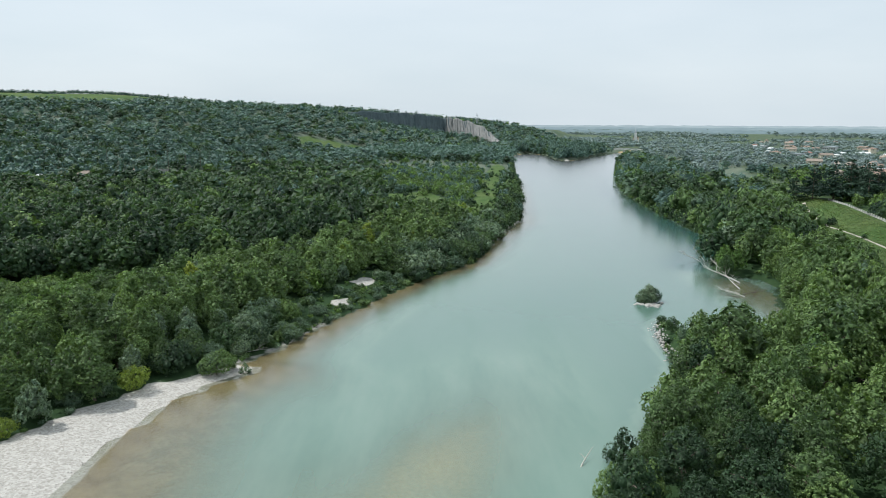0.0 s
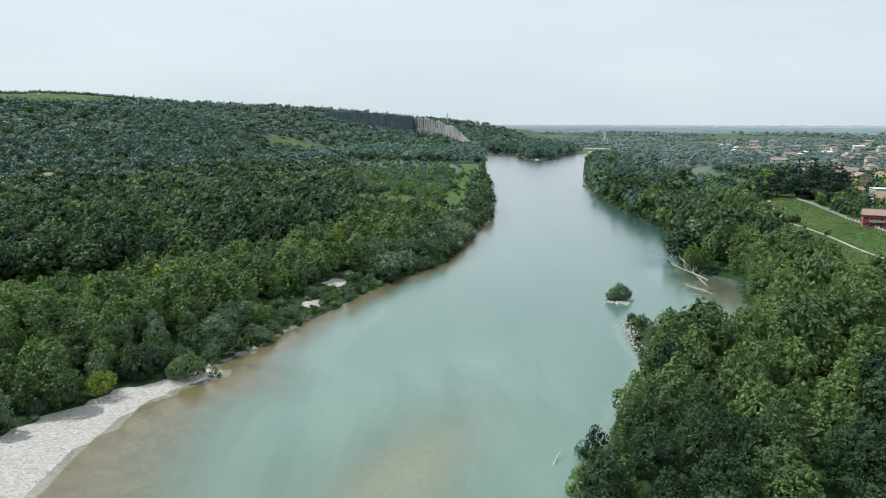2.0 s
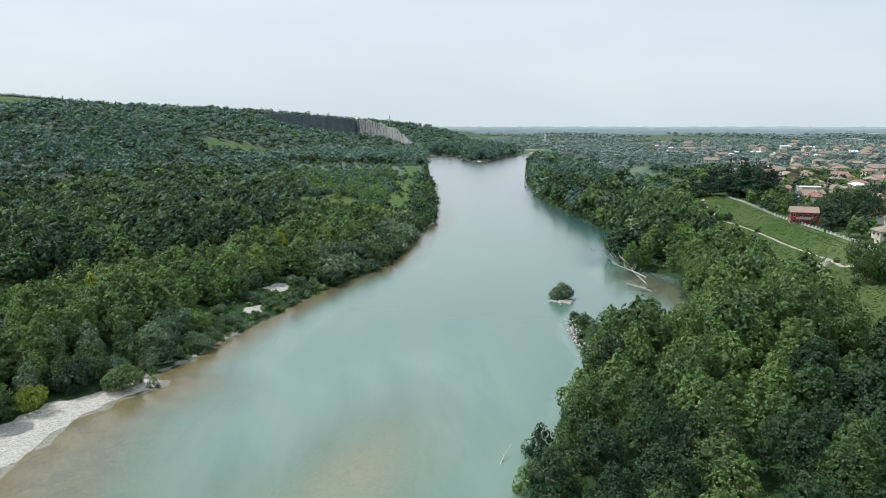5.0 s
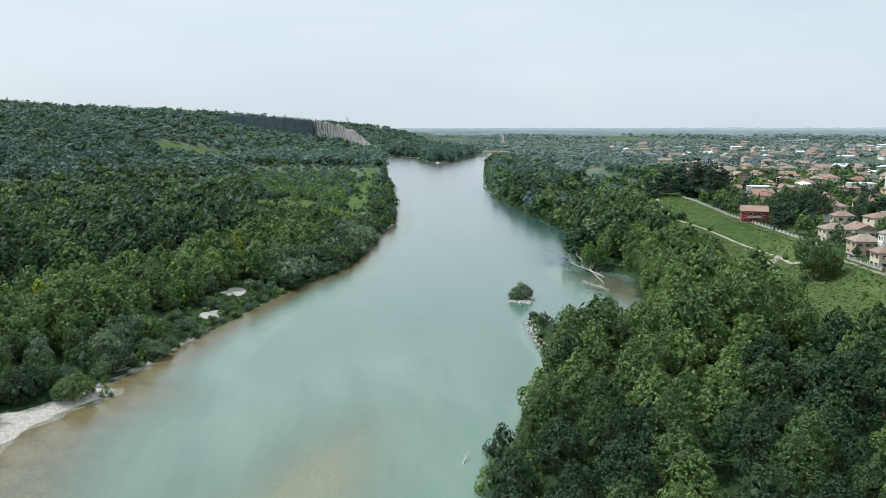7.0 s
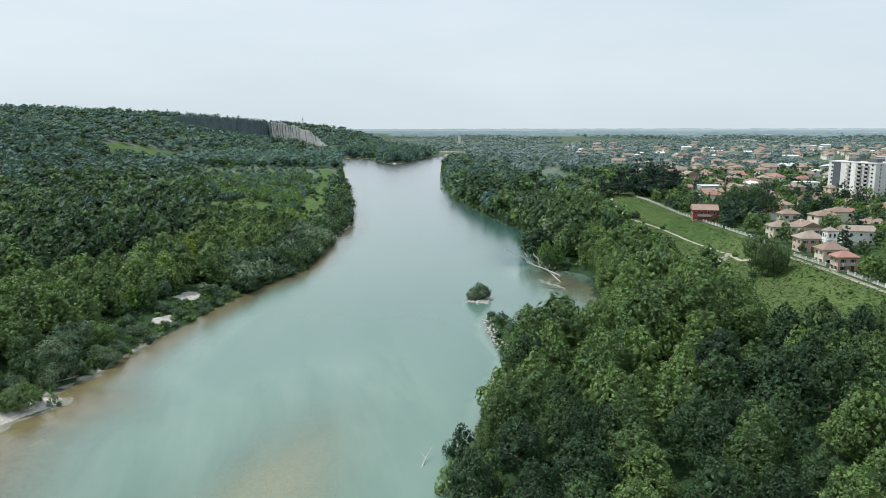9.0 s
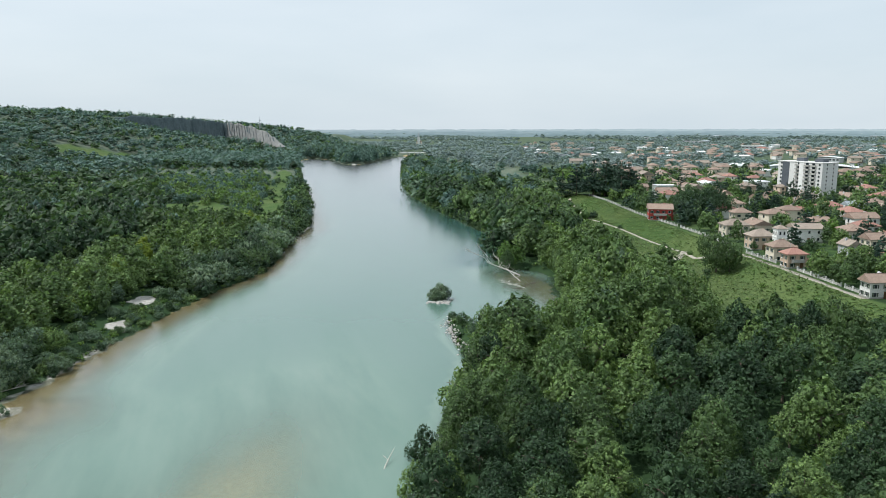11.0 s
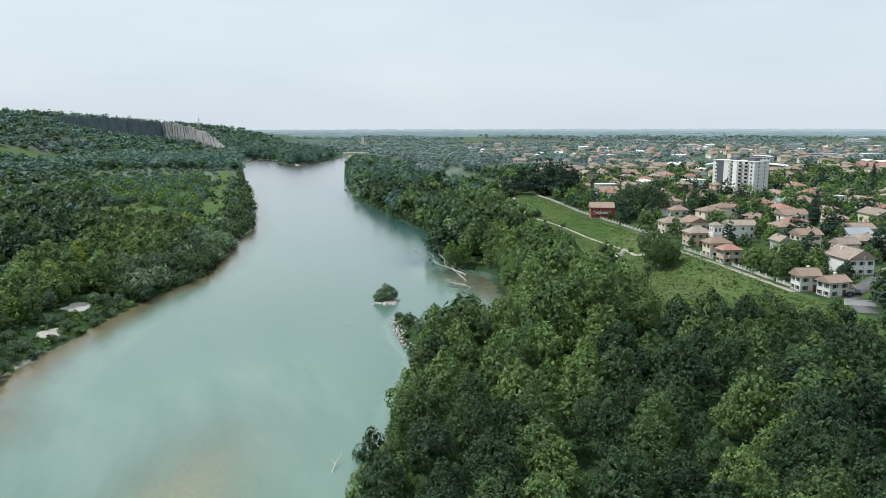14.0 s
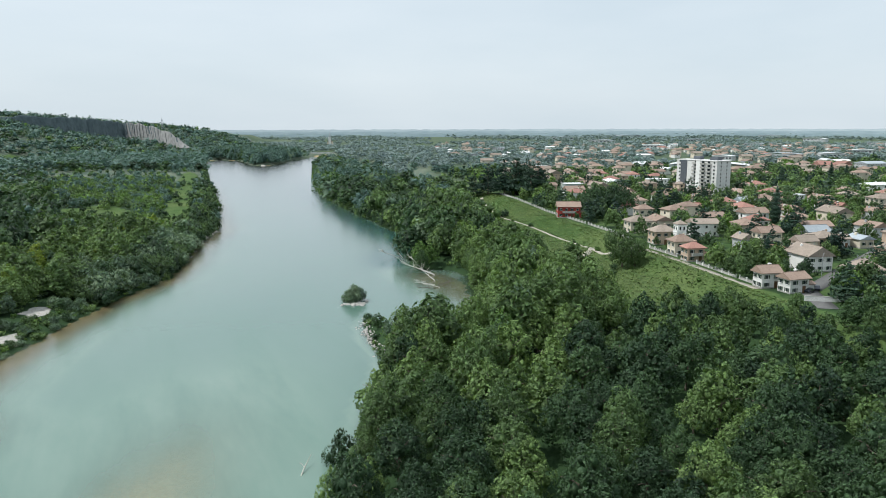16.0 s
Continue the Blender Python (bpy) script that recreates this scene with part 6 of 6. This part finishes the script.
rail = new("road_wall")
tagged(rail, "pale concrete parapet along the hill road", "wall")
for (ax, ay), (bx, by) in zip(((-287, 645), (-246, 663), (-220, 674)), ((-246, 663), (-220, 674), (-193, 685))):
    l = math.hypot(bx - ax, by - ay)
    zz = ground_z((ax + bx) / 2, (ay + by) / 2)
    part("parapet", boxes((-l / 2, l / 2, -0.2, 0.2, -2, 1.9), (-l / 2, l / 2, -0.3, 0.3, 1.9, 2.1)), CONCRETE, rail, m=pose((ax + bx) / 2, (ay + by) / 2, zz, 0, 0, math.degrees(math.atan2(by - ay, bx - ax))))

mast = new("radio_mast")
mast.matrix_basis = pose(112, 1950, 58)
tagged(mast, "thin steel radio mast on the hilltop", "mast")
for sx, sy in ((-1, -1), (1, -1), (0, 1)):
    V, Q = tube([(sx * 1.6, sy * 1.6, -2), (sx * 0.5, sy * 0.5, 24)], [0.35, 0.25], 5)
    part("leg", quad_mesh("leg", V, Q, [STEEL]), None, mast)
part("platform", boxes((-2.2, 2.2, -2.2, 2.2, 19, 20.5)), STEEL, mast)
part("antenna", boxes((-0.2, 0.2, -0.2, 0.2, 20.5, 29)), STEEL, mast)


# quarry face: fluted limestone wall
def quarry_face():
    """A cliff, its shaded part painted dark, that passes into a lit ribbed face, whose rim comes down in a curve to the
    wood.
    """
    line = [(-205, 1690), (-130, 1752), (-60, 1815), (-10, 1875), (22, 1905), (50, 1872), (80, 1830), (120, 1765), (150, 1705)]
    tops = [84, 84, 80, 75, 72, 70, 63, 46, 18]
    rng = np.random.default_rng(6)
    feet = [34, 32, 30, 27, 24, 20, 16, 14, 14]
    cols, lev = 360, 16
    t = np.linspace(0, len(line) - 1, cols)
    px = np.interp(t, range(len(line)), [p[0] for p in line])
    py = np.interp(t, range(len(line)), [p[1] for p in line])
    tz = np.interp(t, range(len(line)), tops) + (value_noise(t * 40, t * 0, 9, 3) - 0.5) * 5
    fz = np.minimum(np.interp(t, range(len(line)), feet), tz - 0.5)
    V = []
    for j in range(lev + 1):
        f = j / lev
        lean = t * 60 + f * 5.0                                   # ribs lean a little
        jut = np.clip((t - 3.4) * 1.2, 0.55, 1) * (value_noise(lean, t * 0 + f * 2, 3.2, 5) - 0.5) * 9 + (value_noise(lean, t * 0 + f * 6, 1.1, 6) - 0.5) * 3
        for i in range(cols):
            V.append((px[i] + jut[i] * 0.3, py[i] - jut[i] - (1 - f) * 16, fz[i] + (tz[i] - fz[i]) * f))
    Q = [(j * cols + i, j * cols + i + 1, (j + 1) * cols + i + 1, (j + 1) * cols + i) for j in range(lev) for i in range(cols - 1)]
    # a ledge back into the hill
    o = len(V)
    for i in range(cols):
        V.append((px[i], py[i] + 75, tz[i] - 1))
    Q += [(lev * cols + i, lev * cols + i + 1, o + i + 1, o + i) for i in range(cols - 1)]
    # shade painted by material: dark left of a ragged border, pale right of it
    lit_face = []
    for k in Q:
        u, f = (k[0] % cols) / cols, (k[0] // cols) / lev
        streak = float(value_noise(np.array([u * 360 + f * 5]), np.array([f * 3]), 2.4, 8)[0])
        lit_face.append(1 if u + (streak - 0.5) * 0.10 - f * 0.02 > 0.52 and (streak > 0.2 or f < 0.5) else 0)
    tagged(new("quarry_cliff", quad_mesh("quarry_cliff", V, Q, [CLIFF_SHADED, CLIFF], lit_face)), "limestone quarry cliff painted dark where shaded, with a grey ribbed face", "cliff", kind="structure")


quarry_face()


# ---------------------------------------------------------------- bridge
def bridge():
    ob = new("road_bridge")
    ax, ay, bx, by = 364, 1420, 440, 1376
    l = math.hypot(bx - ax, by - ay)
    ob.matrix_basis = pose((ax + bx) / 2, (ay + by) / 2, 0, 0, 0, math.degrees(math.atan2(by - ay, bx - ax)))
    tagged(ob, "long pale concrete road bridge over the river", "bridge")
    part("deck", boxes((-l / 2 - 8, l / 2 + 8, -4.5, 4.5, 7.2, 8.4), (-l / 2 - 8, l / 2 + 8, -5.2, 5.2, 8.4, 8.9)), WHITE, ob)
    for s in (-1, 1):
        bm = boxes((-l / 2 - 8, l / 2 + 8, s * 5.1 - 0.1, s * 5.1 + 0.1, 9.8, 10.0))
        for i in range(30):
            xx = -l / 2 - 7 + (l + 14) * i / 29
            box(bm, xx - 0.1, xx + 0.1, s * 5.1 - 0.08, s * 5.1 + 0.08, 8.9, 9.8)
        part("railing", bm, STEEL, ob)
    for i in range(4):
        xx = -l / 2 + l * (i + 0.5) / 4
        part("pier", boxes((xx - 0.9, xx + 0.9, -4, 4, -3.5, 7.2), (xx - 1.4, xx + 1.4, -4.4, 4.4, 6.6, 7.2)), CONCRETE, ob)


bridge()


# ---------------------------------------------------------------- river: boulders, dead trees, drift logs
def boulder_mesh(seed):
    rng = np.random.default_rng(seed)
    V = BALL_V * (1 + 0.22 * rng.normal(size=(len(BALL_V), 1))) * np.array([1, 0.8 + 0.3 * rng.random(), 0.6 + 0.2 * rng.random()])
    return V


def riprap(name, spots, lo, hi, seed, label):
    rng = np.random.default_rng(seed)
    parts = []
    for x, y in spots:
        s = rng.uniform(lo, hi)
        V = boulder_mesh(int(rng.integers(0, 1000)))
        a = rng.random() * 6.28
        W = np.stack([V[:, 0] * math.cos(a) - V[:, 1] * math.sin(a), V[:, 0] * math.sin(a) + V[:, 1] * math.cos(a), V[:, 2]], 1) * s
        parts.append((W + np.array([x, y, max(ground_z(x, y), -0.25) + s * 0.25]), BALL_Q))
    V, Q = join_parts(parts)
    tagged(new(name, quad_mesh(name, V, Q, [ROCK])), label, "rocks", kind="stuff")


rng = np.random.default_rng(3)
spit = []
for i in range(150):
    t = rng.random()
    x, y = np.interp(t, [0, 0.3, 0.7, 1], [71, 66.5, 63.5, 62]), np.interp(t, [0, 0.3, 0.7, 1], [216, 204, 188, 172])
    spit.append((x + rng.normal() * 0.9, y + rng.normal() * 0.8))
riprap("spit_boulders", spit, 0.2, 0.5, 1, "pale limestone boulders along the spit's edge")
riprap("islet_boulders", [(73.2 + rng.normal() * 2.0, 235.2 + rng.normal() * 1.6) for _ in range(90)], 0.3, 0.75, 2, "pale boulders round the bush on the islet")
riprap("bank_boulders", [(np.interp(t, [0, 1], [26, 40]) + rng.normal() * 0.8, np.interp(t, [0, 1], [350, 402]) + rng.normal() * 1.2) for t in rng.random(30)], 0.2, 0.45, 3, "pale boulders at the foot of the bank")
bar_pts = []
for i in range(300):
    y = rng.uniform(60, 168)
    edge = float(np.interp(y, [60, 85, 113, 132, 152, 168], [-74, -70, -65, -64, -60, -50]))
    bar_pts.append((edge - abs(rng.normal()) * 6, y))
riprap("bar_cobbles", bar_pts, 0.05, 0.14, 4, "scattered cobbles on the gravel bar")


def dead_tree(x, y, z, rz, length, lean, seed, mat=DRIFTWOOD, label="bleached fallen tree with bare branches in the water", branches=7):
    """A fallen tree: a bent trunk with forking bare branches, leaning out of the water."""
    rng = np.random.default_rng(seed)
    ob = new("fallen_tree")
    ob.matrix_basis = pose(x, y, z, 0, -lean, rz)
    tagged(ob, label, "fallen tree", "fallen trees")
    pts = [Vector((length * t, math.sin(t * 3 + seed) * length * 0.05, math.sin(t * 2.3) * length * 0.04)) for t in np.linspace(0, 1, 7)]
    r0 = length * 0.013 + 0.07
    V, Q = tube(pts, [r0 * (1 - 0.13 * i) for i in range(7)])
    part("trunk", quad_mesh("trunk", V, Q, [mat], smooth=True), None, ob)
    for i in range(branches):
        t = 0.3 + 0.68 * rng.random()
        p0 = pts[0].lerp(pts[-1], t)
        dirn = Vector((0.6 + 0.5 * rng.random(), rng.normal() * 0.8, 0.25 + 0.6 * rng.random())).normalized()
        bl = length * (0.16 + 0.24 * rng.random())
        p1 = p0 + dirn * bl * 0.5 + Vector((0, 0, bl * 0.08))
        p2 = p0 + dirn * bl + Vector((rng.normal(), rng.normal(), rng.normal() + 0.6)) * bl * 0.15
        parts = [tube([p0, p1, p2], [r0 * 0.45, r0 * 0.3, r0 * 0.1], 5)]
        tw = p1 + Vector((rng.normal() * 0.4, rng.normal() * 0.6, 0.5 + 0.3 * rng.random())) * bl * 0.45
        parts.append(tube([p1, tw], [r0 * 0.25, r0 * 0.08], 5))
        V, Q = join_parts(parts)
        part("branch", quad_mesh("branch", V, Q, [mat], smooth=True), None, ob)


for x, y, z, rz, l, lean, s in ((119, 315, 0.3, 170, 9, 18, 1), (121, 311, 0.2, 140, 8, 40, 2), (126, 310, 0.2, 100, 7, 55, 3), (130, 309, 0.3, 60, 6, 60, 4),
                                (118, 268, 0.2, 128, 16, 13, 5), (114, 258, 0.2, 104, 10, 20, 6), (111, 251, 0.2, 165, 8, 7, 7), (121, 290, 0.2, 112, 10, 22, 8),
                                (111, 246, 0.2, 140, 7, 5, 9)):
    dead_tree(x, y, z, rz, l, lean, s)
for x, y, rz, l, lean, s in ((123, 313, 150, 5.5, 66, 31), (127, 312, 40, 6.0, 74, 32), (129, 310, 200, 5.0, 62, 33), (120, 314, 120, 4.5, 58, 34)):
    dead_tree(x, y, -0.3, rz, l, lean, s, label="bleached bare snag standing in the shallows", branches=4)
dead_tree(112, 250, 0.1, 10, 8, 3, 12, WET_WOOD, "dark drift pile of broken wood")
dead_tree(109, 246, 0.1, 175, 7, 4, 13, WET_WOOD, "dark drift pile of broken wood")
dead_tree(26.0, 118, -0.6, 64, 7.5, 14, 20, DRIFTWOOD, "grey branch sticking out of the water", 1)
dead_tree(-52, 183, 0.4, 25, 6, 2, 21, DRIFTWOOD, "bleached log stranded on the bank")


# ---------------------------------------------------------------- the plain's hazy edge
def far_plain():
    """Low bands of distant country where the plain meets the sky; haze is painted into the colour, each paler than the
    one before it.
    """
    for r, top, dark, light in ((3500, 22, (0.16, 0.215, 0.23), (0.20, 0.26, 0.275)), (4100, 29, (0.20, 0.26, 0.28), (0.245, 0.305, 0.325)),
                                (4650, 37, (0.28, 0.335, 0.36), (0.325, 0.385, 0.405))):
        m, n, l, out = nodes_of("hazed_distant_country")
        p = n.new("ShaderNodeBsdfDiffuse")
        co = n.new("ShaderNodeTexCoord").outputs["Object"]
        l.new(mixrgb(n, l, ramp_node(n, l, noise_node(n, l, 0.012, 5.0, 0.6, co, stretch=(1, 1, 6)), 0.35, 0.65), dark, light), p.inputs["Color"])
        l.new(p.outputs["BSDF"], out.inputs["Surface"])
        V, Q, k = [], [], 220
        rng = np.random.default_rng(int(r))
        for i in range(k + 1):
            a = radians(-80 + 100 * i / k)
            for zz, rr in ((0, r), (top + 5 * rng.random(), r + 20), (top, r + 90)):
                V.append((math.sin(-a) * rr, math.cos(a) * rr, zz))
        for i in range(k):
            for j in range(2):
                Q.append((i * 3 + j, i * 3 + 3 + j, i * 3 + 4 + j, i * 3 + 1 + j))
        tagged(new("backdrop", quad_mesh("backdrop", V, Q, [m])), "distant country at the horizon with haze painted into its colour", "backdrop", kind="structure")


far_plain()
